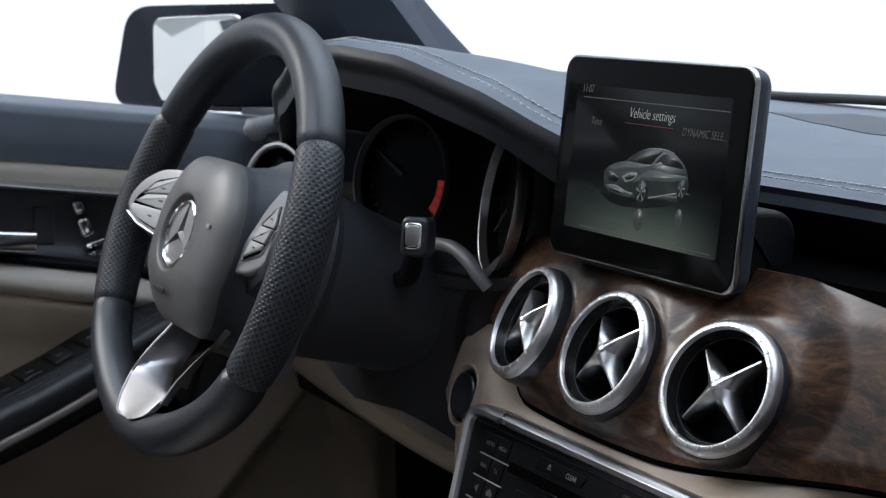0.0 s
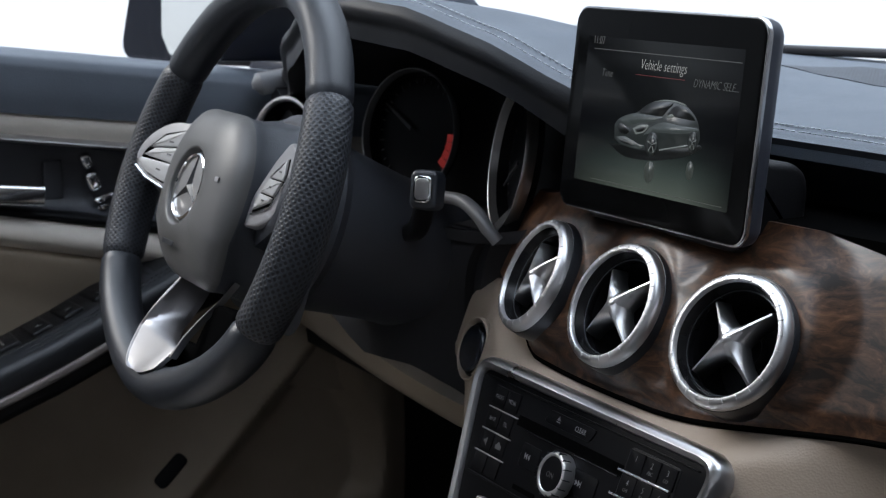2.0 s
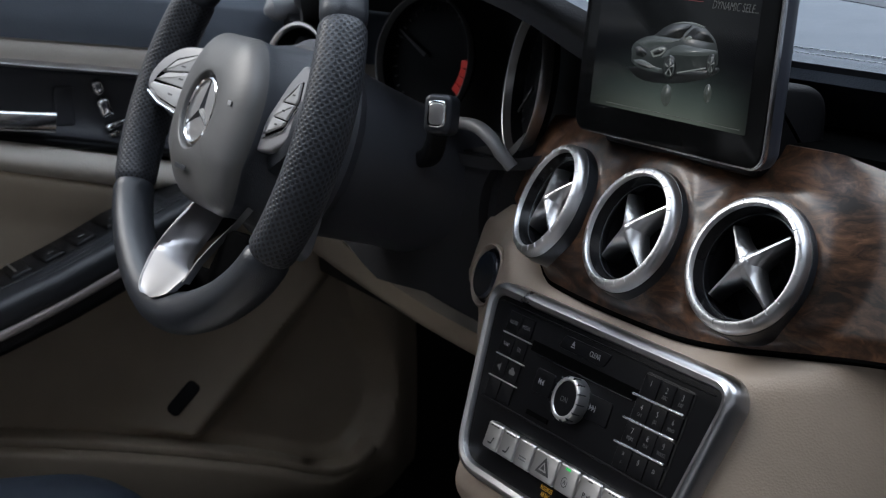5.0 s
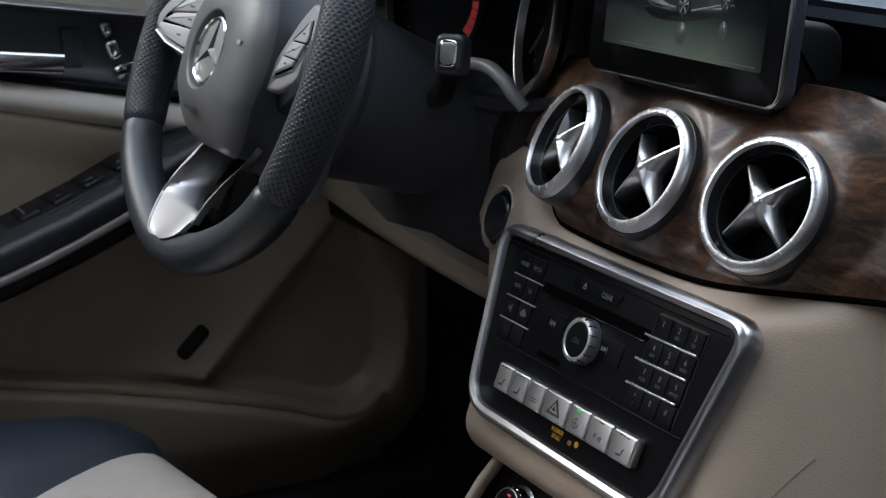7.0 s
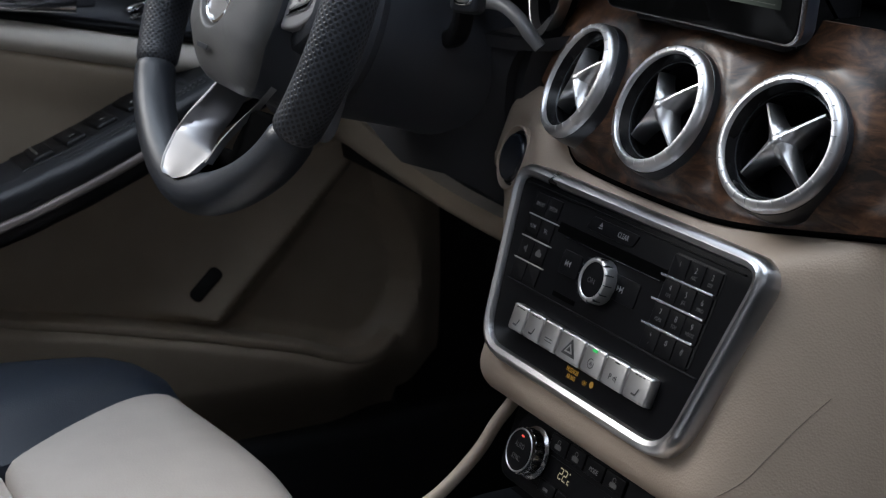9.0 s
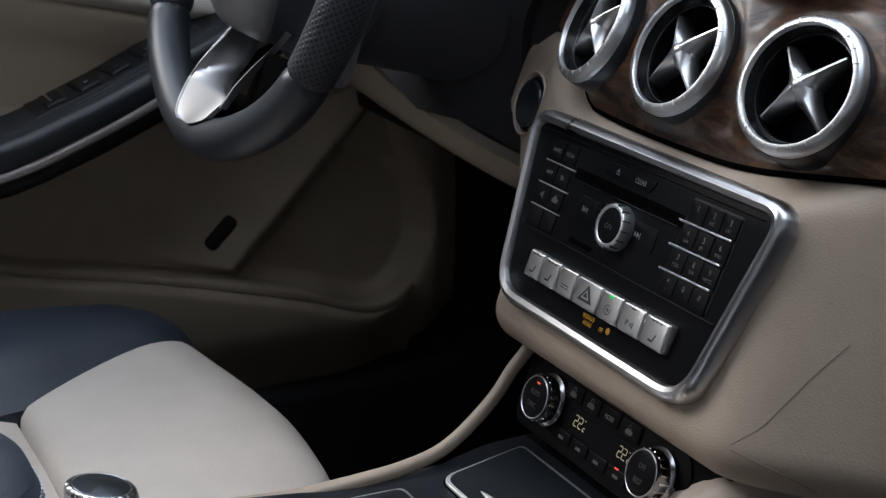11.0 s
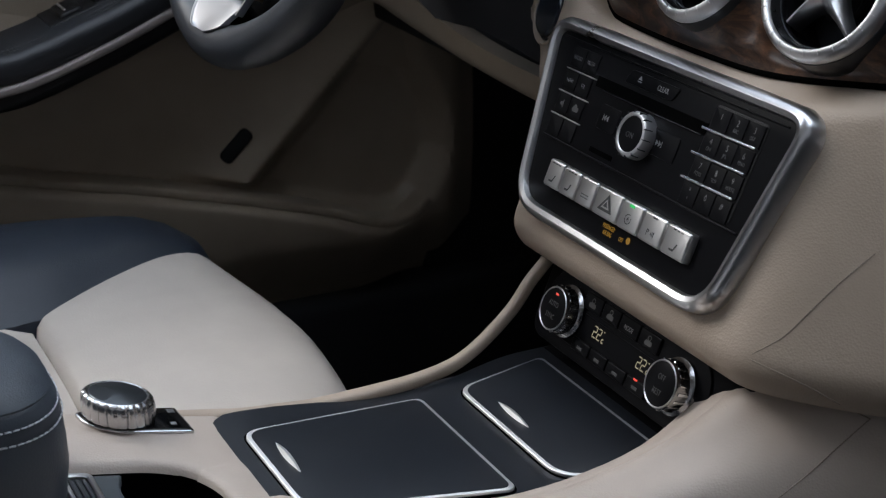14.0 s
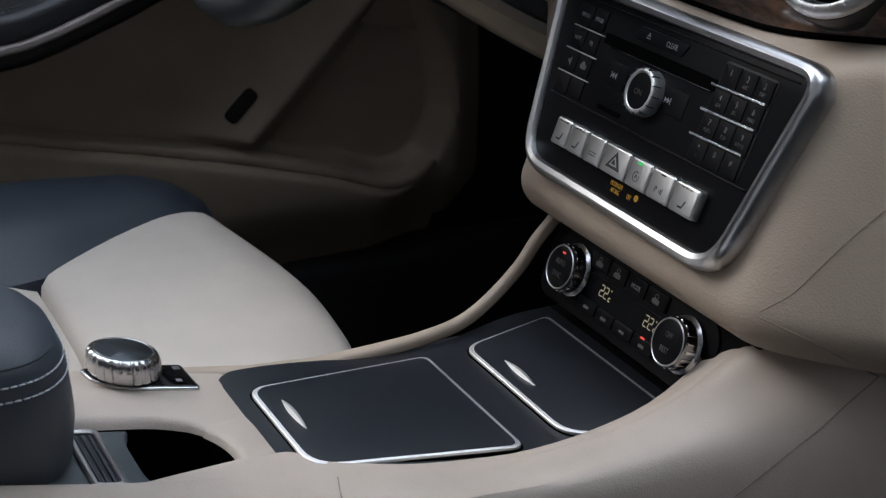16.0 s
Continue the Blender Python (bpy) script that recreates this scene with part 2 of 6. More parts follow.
# ---- mesh helpers ----
def thing(name, at=(0, 0, 0), label="", category="", group="", kind=""):
    e = new(name)
    e.empty_display_size = 0.02
    e.location = at
    bpy.context.view_layer.update()
    return tagged(e, label, category, group, kind)


def part(name, bm, mat, parent=None, label="", smooth=38.0):
    """Link a bmesh, given in car coordinates, as one mesh object under its thing or part."""
    bmesh.ops.recalc_face_normals(bm, faces=bm.faces)
    for f in bm.faces:
        f.smooth = True
    if smooth:
        for e in bm.edges:
            if len(e.link_faces) == 2 and e.calc_face_angle(0) > radians(smooth):
                e.smooth = False
    me = bpy.data.meshes.new(name)
    bm.to_mesh(me)
    bm.free()
    me.materials.append(mat)
    ob = new(name, me)
    if parent is not None:
        ob.parent = parent
        base = Vector((0, 0, 0))
        p = parent
        while p is not None:
            base += p.location
            p = p.parent
        ob.location = -base
    if label:
        ob["label"] = label
    return ob


def frame_of(origin, normal, up=(0, 0, 1)):
    """A pose whose z axis is the normal and whose y axis points up along the surface."""
    n = Vector(normal).normalized()
    x = Vector(up).cross(n).normalized()
    y = n.cross(x)
    return Matrix.Translation(origin) @ Matrix((x, y, n)).transposed().to_4x4()


def rings(bm, loops, closed=True, cap=(True, True)):
    """Skin a row of equal loops of points."""
    vs = [[bm.verts.new(p) for p in loop] for loop in loops]
    n = len(vs[0])
    for a, b in zip(vs, vs[1:]):
        for i in range(n if closed else n - 1):
            j = (i + 1) % n
            bm.faces.new((a[i], a[j], b[j], b[i]))
    if closed and cap[0]:
        bm.faces.new(list(reversed(vs[0])))
    if closed and cap[1]:
        bm.faces.new(vs[-1])
    return vs


def lathe(profile, m, n=48, closed=False, bm=None, a0=0.0, a1=360.0):
    """Turn a profile of (radius, height) round the z axis of m."""
    bm = bm or bmesh.new()
    full = abs(a1 - a0) >= 359.9
    k = n if full else n + 1
    loops = []
    for i in range(k):
        a = radians(a0 + (a1 - a0) * i / n)
        loops.append([m @ Vector((r * math.cos(a), r * math.sin(a), h)) for r, h in profile])
    if full:
        loops.append(None)
    vs = [[bm.verts.new(p) for p in loop] for loop in loops if loop]
    if full:
        vs.append(vs[0])
    for a, b in zip(vs, vs[1:]):
        for i in range(len(profile) - (0 if closed else 1)):
            j = (i + 1) % len(profile)
            bm.faces.new((a[i], b[i], b[j], a[j]))
    bmesh.ops.remove_doubles(bm, verts=bm.verts, dist=1e-6)
    return bm


def round_rect(w, h, r, n=6):
    """Corners: w half width, h half height."""
    out = []
    for cx, cy, a in ((w - r, h - r, 0), (-w + r, h - r, 90), (-w + r, -h + r, 180), (w - r, -h + r, 270)):
        for i in range(n + 1):
            b = radians(a + 90 * i / n)
            out.append((cx + r * math.cos(b), cy + r * math.sin(b)))
    return out


def round_poly(corners, r, n=6):
    """A polygon with rounded corners; r one radius or one for each."""
    out, k = [], len(corners)
    for i in range(k):
        p, c, q = Vector(corners[i - 1]), Vector(corners[i]), Vector(corners[(i + 1) % k])
        rad = r[i] if isinstance(r, (list, tuple)) else r
        a, b = (p - c).normalized(), (q - c).normalized()
        s, e = c + a * rad, c + b * rad
        for j in range(n + 1):
            t = j / n
            out.append(tuple((1 - t) ** 2 * s + 2 * t * (1 - t) * c + t * t * e))
    return out


def plate(outline, m, h0, h1, bevel=0.0, bm=None, inset=None):
    """A prism over an outline, from h0 to h1 along m's z axis, with a rounded upper edge."""
    bm = bm or bmesh.new()
    c = Vector((sum(p[0] for p in outline) / len(outline), sum(p[1] for p in outline) / len(outline)))

    def ring(h, d):
        pts, k = [], len(outline)
        for i in range(k):
            p, a, b = Vector(outline[i]), Vector(outline[i - 1]), Vector(outline[(i + 1) % k])
            t = (b - a)
            nrm = Vector((t.y, -t.x)).normalized() if t.length > 1e-9 else Vector((0, 0))
            if nrm.dot(p - c) < 0:
                nrm = -nrm
            q = p - nrm * d
            pts.append(m @ Vector((q.x, q.y, h)))
        return pts
    loops = [ring(h0, 0)]
    if bevel:
        s = 1 if h1 > h0 else -1
        for k in range(4):
            a = radians(30 * k)
            loops.append(ring(h1 - s * bevel * (1 - math.sin(a)), bevel * (1 - math.cos(a))))
    else:
        loops.append(ring(h1, 0))
    rings(bm, loops)
    return bm


def box(m, sx, sy, sz, bevel=0.0, bm=None):
    bm = bm or bmesh.new()
    r = min(bevel, sx / 2.01, sy / 2.01) if bevel else 0
    o = round_rect(sx / 2, sy / 2, r, 3) if r else [(sx / 2, sy / 2), (-sx / 2, sy / 2), (-sx / 2, -sy / 2), (sx / 2, -sy / 2)]
    return plate(o, m, -sz / 2, sz / 2, min(bevel, sz / 2) if bevel else 0, bm)


def smooth_path(points, n=8):
    """A Catmull-Rom line through the points."""
    pts = [Vector(p) for p in points]
    pts = [2 * pts[0] - pts[1]] + pts + [2 * pts[-1] - pts[-2]]
    out = []
    for i in range(1, len(pts) - 2):
        p0, p1, p2, p3 = pts[i - 1:i + 3]
        for j in range(n):
            t = j / n
            out.append(0.5 * ((2 * p1) + (p2 - p0) * t + (2 * p0 - 5 * p1 + 4 * p2 - p3) * t * t + (3 * p1 - p0 - 3 * p2 + p3) * t ** 3))
    out.append(pts[-2])
    return out


def tube(points, section, bm=None, up=(0, 0, 1), cap=True, scale=None):
    """Sweep a closed section of (side, up) points along a path. scale(t): its size along the way."""
    bm = bm or bmesh.new()
    pts, loops = [Vector(p) for p in points], []
    for i, p in enumerate(pts):
        d = (pts[min(i + 1, len(pts) - 1)] - pts[max(i - 1, 0)]).normalized()
        s = d.cross(Vector(up)).normalized()
        u = s.cross(d)
        k = scale(i / (len(pts) - 1)) if scale else 1
        loops.append([p + s * (a * k) + u * (b * k) for a, b in section])
    rings(bm, loops, cap=(cap, cap))
    return bm


def circle(r, n=12):
    return [(r * math.cos(2 * math.pi * i / n), r * math.sin(2 * math.pi * i / n)) for i in range(n)]


def sheet(fn, u0, u1, nu, v0, v1, nv, back):
    """A panel: the surface fn(u, v) with its thickness given by the vector back."""
    bm = bmesh.new()
    back = Vector(back)
    f = [[bm.verts.new(fn(u0 + (u1 - u0) * i / nu, v0 + (v1 - v0) * j / nv)) for j in range(nv + 1)] for i in range(nu + 1)]
    g = [[bm.verts.new(p.co + back) for p in row] for row in f]
    for i in range(nu):
        for j in range(nv):
            bm.faces.new((f[i][j], f[i + 1][j], f[i + 1][j + 1], f[i][j + 1]))
            bm.faces.new((g[i][j], g[i][j + 1], g[i + 1][j + 1], g[i + 1][j]))
    for i in range(nu):
        bm.faces.new((f[i][0], g[i][0], g[i + 1][0], f[i + 1][0]))
        bm.faces.new((f[i][nv], f[i + 1][nv], g[i + 1][nv], g[i][nv]))
    for j in range(nv):
        bm.faces.new((f[0][j], f[0][j + 1], g[0][j + 1], g[0][j]))
        bm.faces.new((f[nu][j], g[nu][j], g[nu][j + 1], f[nu][j + 1]))
    return bm


def loft(curves, nv, back, nu=6):
    """A panel skinned over a few curves, each a smooth line through its points."""
    lines = []
    for c in curves:
        p = smooth_path(c, 12)
        d = [0.0]
        for a, b in zip(p, p[1:]):
            d.append(d[-1] + (b - a).length)
        row = []
        for k in range(nv + 1):
            s, i = d[-1] * k / nv, 0
            while i < len(p) - 2 and d[i + 1] < s:
                i += 1
            row.append(p[i].lerp(p[i + 1], (s - d[i]) / max(1e-9, d[i + 1] - d[i])))
        lines.append(row)
    cols = [smooth_path([l[k] for l in lines], nu) for k in range(nv + 1)]
    n = len(cols[0]) - 1
    return sheet(lambda u, v: cols[round(v)][round(u)], 0, n, n, 0, nv, nv, back)


def smoothstep(a, b, x):
    t = max(0.0, min(1.0, (x - a) / (b - a)))
    return t * t * (3 - 2 * t)


FONT = bpy.data.curves.new("line", "FONT").font


def writing(name, text, m, size, mat, parent, squeeze=1.0, align="CENTER", shear=0.0, depth=0.00008, thin=0.0):
    """Lettering in the built-in font, centred on m."""
    cu = bpy.data.curves.new(name, "FONT")
    cu.body, cu.size, cu.align_x, cu.align_y, cu.shear, cu.extrude = text, size, align, "CENTER", shear, depth
    cu.resolution_u = 3
    cu.offset = -thin
    tmp = bpy.data.objects.new(name, cu)
    scene.collection.objects.link(tmp)
    me = bpy.data.meshes.new_from_object(tmp.evaluated_get(bpy.context.evaluated_depsgraph_get()))
    bpy.data.objects.remove(tmp)
    bm = bmesh.new()
    bm.from_mesh(me)
    bpy.data.meshes.remove(me)
    bmesh.ops.transform(bm, matrix=m @ Matrix.Diagonal((squeeze, 1, 1, 1)), verts=bm.verts)
    return part(name, bm, mat, parent, smooth=0)


# ---- the setting ----
def setting(name, bm, mat, label="", category=""):
    return tagged(part(name, bm, mat), label, category, kind="structure")


setting("ground", box(pose(0, 0, -1.05), 900, 900, 0.1), M["ground"], "pale even ground outside the car", "ground")
setting("floor", box(pose(-0.05, -0.3, -0.64), 1.5, 2.6, 0.04, 0.01), M["carpet"], "black carpeted floor of the footwell", "floor")
# unseen roof; the gap between its pieces is added to let in overhead light
ROOF_Z = 0.66
for nm, x0, x1, y0, y1 in (("ceiling", -0.60, 0.80, -0.27, -0.14), ("ceiling_rear", -0.60, 0.80, -1.74, -0.86), ("ceiling_left", -0.60, -0.42, -0.86, -0.27), ("ceiling_right", 0.07, 0.80, -0.86, -0.27)):
    setting(nm, sheet(lambda u, v: Vector((u, v, ROOF_Z - 0.12 * u * u - 0.08 * smoothstep(-0.5, -0.1, v))), x0, x1, 8, y0, y1, 8, (0, 0, 0.04)), M["headliner"], "unseen pale fabric headliner round an opening added for light", "ceiling")
# out of view: added to hold back side light and give dark reflections
setting("light_block_wall", box(pose(2.9, 0, 1.3), 0.2, 14, 4.7), M["blocker_grey"], "unseen grey wall added to shade the passenger side", "wall")
# out of view: stands in as a door to cut low light and bounce
setting("passenger_door_block", box(pose(0.745, -0.45, -0.235), 0.05, 1.3, 0.70, 0.01), M["black_soft"], "unseen dark passenger door added to block low light", "car door")
setting("wall_rear", box(pose(0, -1.72, 0.0), 1.5, 0.05, 1.3, 0.01), M["black_soft"], "dark rear end of the cabin", "wall")
setting("wall_front", box(pose(0, 0.46, -0.25), 1.56, 0.04, 0.84, 0.01), M["carpet"], "dark carpeted bulkhead behind the footwell", "wall")
setting("kick_panel", loft([[(-0.735, 0.10, -0.66), (-0.735, 0.10, -0.2), (-0.735, 0.06, 0.17)], [(-0.73, 0.30, -0.66), (-0.72, 0.30, -0.2), (-0.73, 0.25, 0.17)],
                            [(-0.74, 0.46, -0.66), (-0.74, 0.46, -0.2), (-0.74, 0.46, 0.17)]], 8, (-0.03, 0, 0)), M["carpet"], "black carpeted side of the footwell", "wall")
setting("tunnel", box(pose(-0.02, -0.2, -0.56), 0.19, 1.3, 0.18, 0.03), M["carpet"], "black carpeted centre tunnel", "wall")
setting("under_dash", box(pose(-0.02, 0.24, -0.13), 1.46, 0.44, 0.03, 0.01), M["black_soft"], "black cover under the dashboard", "trim")
setting("sill", box(pose(-0.75, -0.4, -0.56), 0.10, 1.5, 0.18, 0.02), M["black_soft"], "dark door sill", "trim")
win = thing("window_1", (0, 0.45, 0.2), "clear curved windscreen of the car", "windscreen", kind="structure")
wp = part("pane", loft([[(-0.66, 0.20, 0.20), (-0.60, 0.02, 0.42), (-0.55, -0.22, 0.61)],
                        [(0.0, 0.50, 0.17), (0.0, 0.22, 0.42), (0.0, -0.12, 0.67)],
                        [(0.66, 0.20, 0.20), (0.60, 0.02, 0.42), (0.55, -0.22, 0.61)]], 10, (0, 0.003, 0.004), 10), M["glass"], win)
wp.visible_shadow = False
win2 = thing("window_2", (-0.74, -0.4, 0.2), "clear side window of the driver's door", "window", kind="structure")
wp = part("pane", sheet(lambda u, v: Vector((-0.75 + 0.16 * v * v, u, 0.17 + 0.44 * v)), -1.1, -0.06, 8, 0, 1, 8, (-0.004, 0, 0)), M["glass"], win2)
wp.visible_shadow = False
pillar_sec = [(0.075, 0.03), (0.03, 0.055), (-0.05, 0.045), (-0.085, -0.01), (-0.04, -0.05), (0.05, -0.045)]
for side, name in ((-1, "pillar_left"), (1, "pillar_right")):
    pts = smooth_path([(side * 0.74, 0.30, 0.10), (side * 0.71, 0.115, 0.26), (side * 0.64, -0.105, 0.47), (side * 0.58, -0.32, 0.62)], 6)
    setting(name, tube(pts, pillar_sec), M["pillar"], "dark grey trimmed windscreen pillar", "pillar")
setting("windscreen_seal", tube(smooth_path([(-0.62, 0.20, 0.195), (-0.45, 0.315, 0.189), (-0.327, 0.384, 0.187), (-0.231, 0.426, 0.187), (-0.1, 0.462, 0.186), (0.1, 0.470, 0.186), (0.3, 0.43, 0.187), (0.6, 0.25, 0.19)], 6), round_rect(0.012, 0.0042, 0.003, 3)), M["black_soft"], "black seal under the windscreen", "seal")
setting("door_pillar", tube([(-0.74, -1.15, -0.6), (-0.74, -1.15, 0.17), (-0.60, -1.2, 0.62)], [(0.05, 0.03), (-0.05, 0.03), (-0.05, -0.03), (0.05, -0.03)]),
        M["pillar"], "dark grey trimmed door pillar", "pillar")


def stitches(rows, mat, parent, pitch=0.0052, length=0.0036, r=0.00055):
    bm = bmesh.new()
    for fn, a, b in rows:
        n = max(2, int((Vector(fn(b)) - Vector(fn(a))).length / pitch * 1.05))
        for i in range(n):
            s = a + (b - a) * i / n
            p, q = Vector(fn(s)), Vector(fn(s + (b - a) / n * length / pitch))
            tube([p, (p + q) / 2 + Vector((0, 0, 0.0002)), q], circle(r, 5), bm)
    return tagged(part("stitching", bm, mat, parent, "pale stitched seam", smooth=0), kind="stuff")



# ---- driver's door ----
door = thing("door_1", (-0.74, -0.4, -0.2), "closed driver's door with beige and black trim", "car door", kind="structure")
Y0, Y1 = -1.1, 0.12


def strip(profile, y0=Y0, y1=Y1, n=14, drop=0.0, bow=0.02, back=(-0.03, 0, 0)):
    """A length of door trim: profile of (x, z), sinking slightly to the front."""
    pr = smooth_path([(p[0], 0, p[1]) for p in profile], 5)
    k = len(pr) - 1

    def fn(u, v):
        p = pr[round(v)]
        s = (u + 0.24)
        return Vector((p.x - bow * s * s, u, p.z - drop * s))
    return sheet(fn, y0, y1, n, 0, k, k, back)


part("belt_pad", strip([(-0.76, 0.174), (-0.735, 0.184), (-0.705, 0.181), (-0.694, 0.172), (-0.691, 0.163), (-0.688, 0.142), (-0.690, 0.1215)], drop=0.125), M["belt"], door, "blue-grey padded belt rail")
part("upper_trim", strip([(-0.694, 0.1235), (-0.690, 0.111), (-0.692, 0.0985)], drop=0.128), M["beige_band"], door, "beige leather band")
part("chrome_strip", strip([(-0.694, 0.1005), (-0.680, 0.0965), (-0.680, 0.0940), (-0.692, 0.0915)], drop=0.138), M["silver_matt"], door, "long satin chrome strip")
part("switch_panel", strip([(-0.692, 0.0925), (-0.712, 0.086), (-0.714, 0.05), (-0.706, 0.028), (-0.690, 0.021)], drop=0.165), M["column"], door, "black panel behind the door handle")
part("lower_strip", strip([(-0.692, 0.0240), (-0.685, 0.0215), (-0.684, 0.016), (-0.692, 0.0115)], drop=0.19), M["black_satin"], door)
part("door_roll", strip([(-0.690, 0.014), (-0.677, 0.004), (-0.674, -0.008), (-0.684, -0.018), (-0.702, -0.021)], drop=0.22), M["beige_band"], door, "beige padded roll")
part("middle_panel", strip([(-0.702, -0.014), (-0.684, -0.022), (-0.690, -0.045), (-0.704, -0.08), (-0.716, -0.14)], drop=0.24), M["beige_door"], door)
BASIN = [(-1.2, -0.13), (-0.6, -0.222), (-0.396, -0.260), (-0.350, -0.2724), (-0.263, -0.2916), (-0.171, -0.315), (-0.107, -0.3328), (-0.040, -0.3532), (0.0014, -0.3695), (0.0297, -0.3773), (0.0585, -0.3741),
         (0.0806, -0.3571), (0.0956, -0.3317), (0.1032, -0.3052), (0.1013, -0.2705), (0.0893, -0.2348), (0.0683, -0.1985), (0.045, -0.14), (0.03, 0.05), (-1.2, 0.05)]


def basin_depth(y, z):
    """Distance inside the recess over the door pocket; negative outside."""
    best, inside = 9.0, False
    for (ya, za), (yb, zb) in zip(BASIN, BASIN[1:] + BASIN[:1]):
        t = max(0, min(1, ((y - ya) * (yb - ya) + (z - za) * (zb - za)) / ((yb - ya) ** 2 + (zb - za) ** 2)))
        best = min(best, math.hypot(y - ya - t * (yb - ya), z - za - t * (zb - za)))
        if (za > z) != (zb > z) and y < (yb - ya) * (z - za) / (zb - za) + ya:
            inside = not inside
    return best if inside else -best


def door_low(y, z):
    """The lower trim: a recess with a diagonal crest over the proud pocket, whose upper lip catches the light."""
    d = basin_depth(y, z)
    proud = 0.046 - 0.026 * smoothstep(0.0, 0.09, y)
    x = -0.716 + proud * (1 - (1 - max(0.0, min(1.0, -d / 0.016))) ** 1.7) - 0.010 * smoothstep(-0.014, -0.09, d)
    x -= 0.05 * smoothstep(-0.38, -0.50, z) * (1 if d < 0 else 0)
    across = (y + 0.0979) * 0.714 - (z + 0.2736) * 0.700
    crest = 0.026 * max(0.0, min(1.0, (across + 0.095) / 0.095)) ** 2.0 - 0.040 * smoothstep(-0.004, 0.036, across)
    x += crest * smoothstep(0.0, 0.014, d)
    x -= 0.02 * smoothstep(0.11, 0.16, y)
    return Vector((x, y, z))


part("lower_panel", sheet(lambda u, v: door_low(u, v), -1.05, 0.155, 230, -0.48, -0.075, 150, (-0.03, 0, 0)), M["beige_door"], door, "beige lower door panel with moulded pocket")
part("pocket_lip", tube(smooth_path([(-0.7050 - 0.008 * smoothstep(0.0, 0.09, y), y, z - 0.0050) for y, z in BASIN[1:12]], 5), round_rect(0.026, 0.0050, 0.0035, 3)), M["beige_door"], door, "beige upper lip of the door pocket")
# armrest with the window switches
arm_pts = smooth_path([(-0.640, -0.75, -0.150), (-0.640, -0.5, -0.142), (-0.640, -0.40, -0.134), (-0.640, -0.366, -0.1265), (-0.640, -0.34, -0.118), (-0.640, -0.311, -0.107), (-0.642, -0.283, -0.0965),
                       (-0.645, -0.2475, -0.082), (-0.652, -0.20, -0.062), (-0.665, -0.14, -0.040), (-0.690, -0.05, -0.015)], 6)
part("door_armrest", tube(arm_pts, round_rect(0.052, 0.014, 0.010, 4)), M["roll_leather"], door, "black stitched armrest")
part("switch_plate", tube([p + Vector((-0.016, 0, 0.0138)) for p in arm_pts if -0.347 < p.y < -0.13], round_rect(0.030, 0.0022, 0.002, 3)), M["black"], door, "black switch plate")
part("armrest_trim", tube([Vector((p.x + 0.049, p.y, p.z - 0.017)) for p in arm_pts], round_rect(0.0055, 0.0045, 0.003, 3)), M["dull_strip"], door, "dull grey strip")
part("armrest_base", tube([Vector((p.x + 0.012, p.y, p.z - 0.026)) for p in arm_pts], round_rect(0.038, 0.013, 0.010, 3)), M["black"], door)

part("door_handle", tube(smooth_path([(-0.675, -0.46, 0.066), (-0.672, -0.36, 0.056), (-0.674, -0.272, 0.046)], 6), round_rect(0.006, 0.010, 0.004, 3)), M["chrome"], door, "chrome door handle")
for y, z, w, h in ((-0.2178, 0.0735, 0.0125, 0.017), (-0.2115, 0.0525, 0.0150, 0.021), (-0.2015, 0.0345, 0.0240, 0.0075), (-0.2030, 0.0245, 0.0150, 0.0060)):
    part("seat_switch", box(frame_of((-0.7065, y, z), (1, 0, 0)) @ Matrix.Rotation(radians(18), 4, "Z"), w, h, 0.012, 0.005), M["chrome"], door, "small chrome seat switch")
for y in (-0.252, -0.160):
    part("memory_button", box(frame_of((-0.7100, y, 0.056), (1, 0, 0)), 0.020, 0.040, 0.004, 0.002), M["column"], door, "black memory button")
part("courtesy_lamp", plate(round_rect(0.0215, 0.0080, 0.0060, 5),
                            frame_of((-0.7045, -0.1410, -0.2720), (1, -0.25, 0.25)) @ Matrix.Rotation(radians(46), 4, "Z"), -0.006, 0.004, 0.002), M["black"], door, "black oblong insert")
for y in (-0.322, -0.290, -0.258, -0.226, -0.196):
    k = max(i for i, p in enumerate(arm_pts) if p.y <= y)
    p, q = arm_pts[k], arm_pts[k + 1]
    d = (q - p).normalized()
    m = Matrix.Translation(p.lerp(q, (y - p.y) / (q.y - p.y)) + Vector((-0.016, 0, 0.0165))) @ Vector((0, 1, 0)).rotation_difference(d).to_matrix().to_4x4()
    part("window_switch", box(m, 0.044, 0.023, 0.006, 0.003), M["black"], door, "black window switch")
    if y > -0.31:
        part("switch_mark", box(m @ Matrix.Translation((0.010, 0.0, 0.0042)), 0.005, 0.006, 0.0006), M["print_dim"], door)
    else:
        part("switch_mark", box(m @ Matrix.Translation((0.0, -0.004, 0.0044)), 0.030, 0.0022, 0.0012, 0.0005), M["silver_matt"], door, "slim silver switch edge")


def arm_row(off):
    def fn(s):
        k = min(len(arm_pts) - 2, int(s))
        return arm_pts[k].lerp(arm_pts[k + 1], s - k) + Vector(off)
    return fn


stitches([(arm_row((0.026, 0, 0.0142)), 6, len(arm_pts) - 3), (arm_row((0.036, 0, 0.0142)), 6, len(arm_pts) - 3)], M["print_dim"], door)

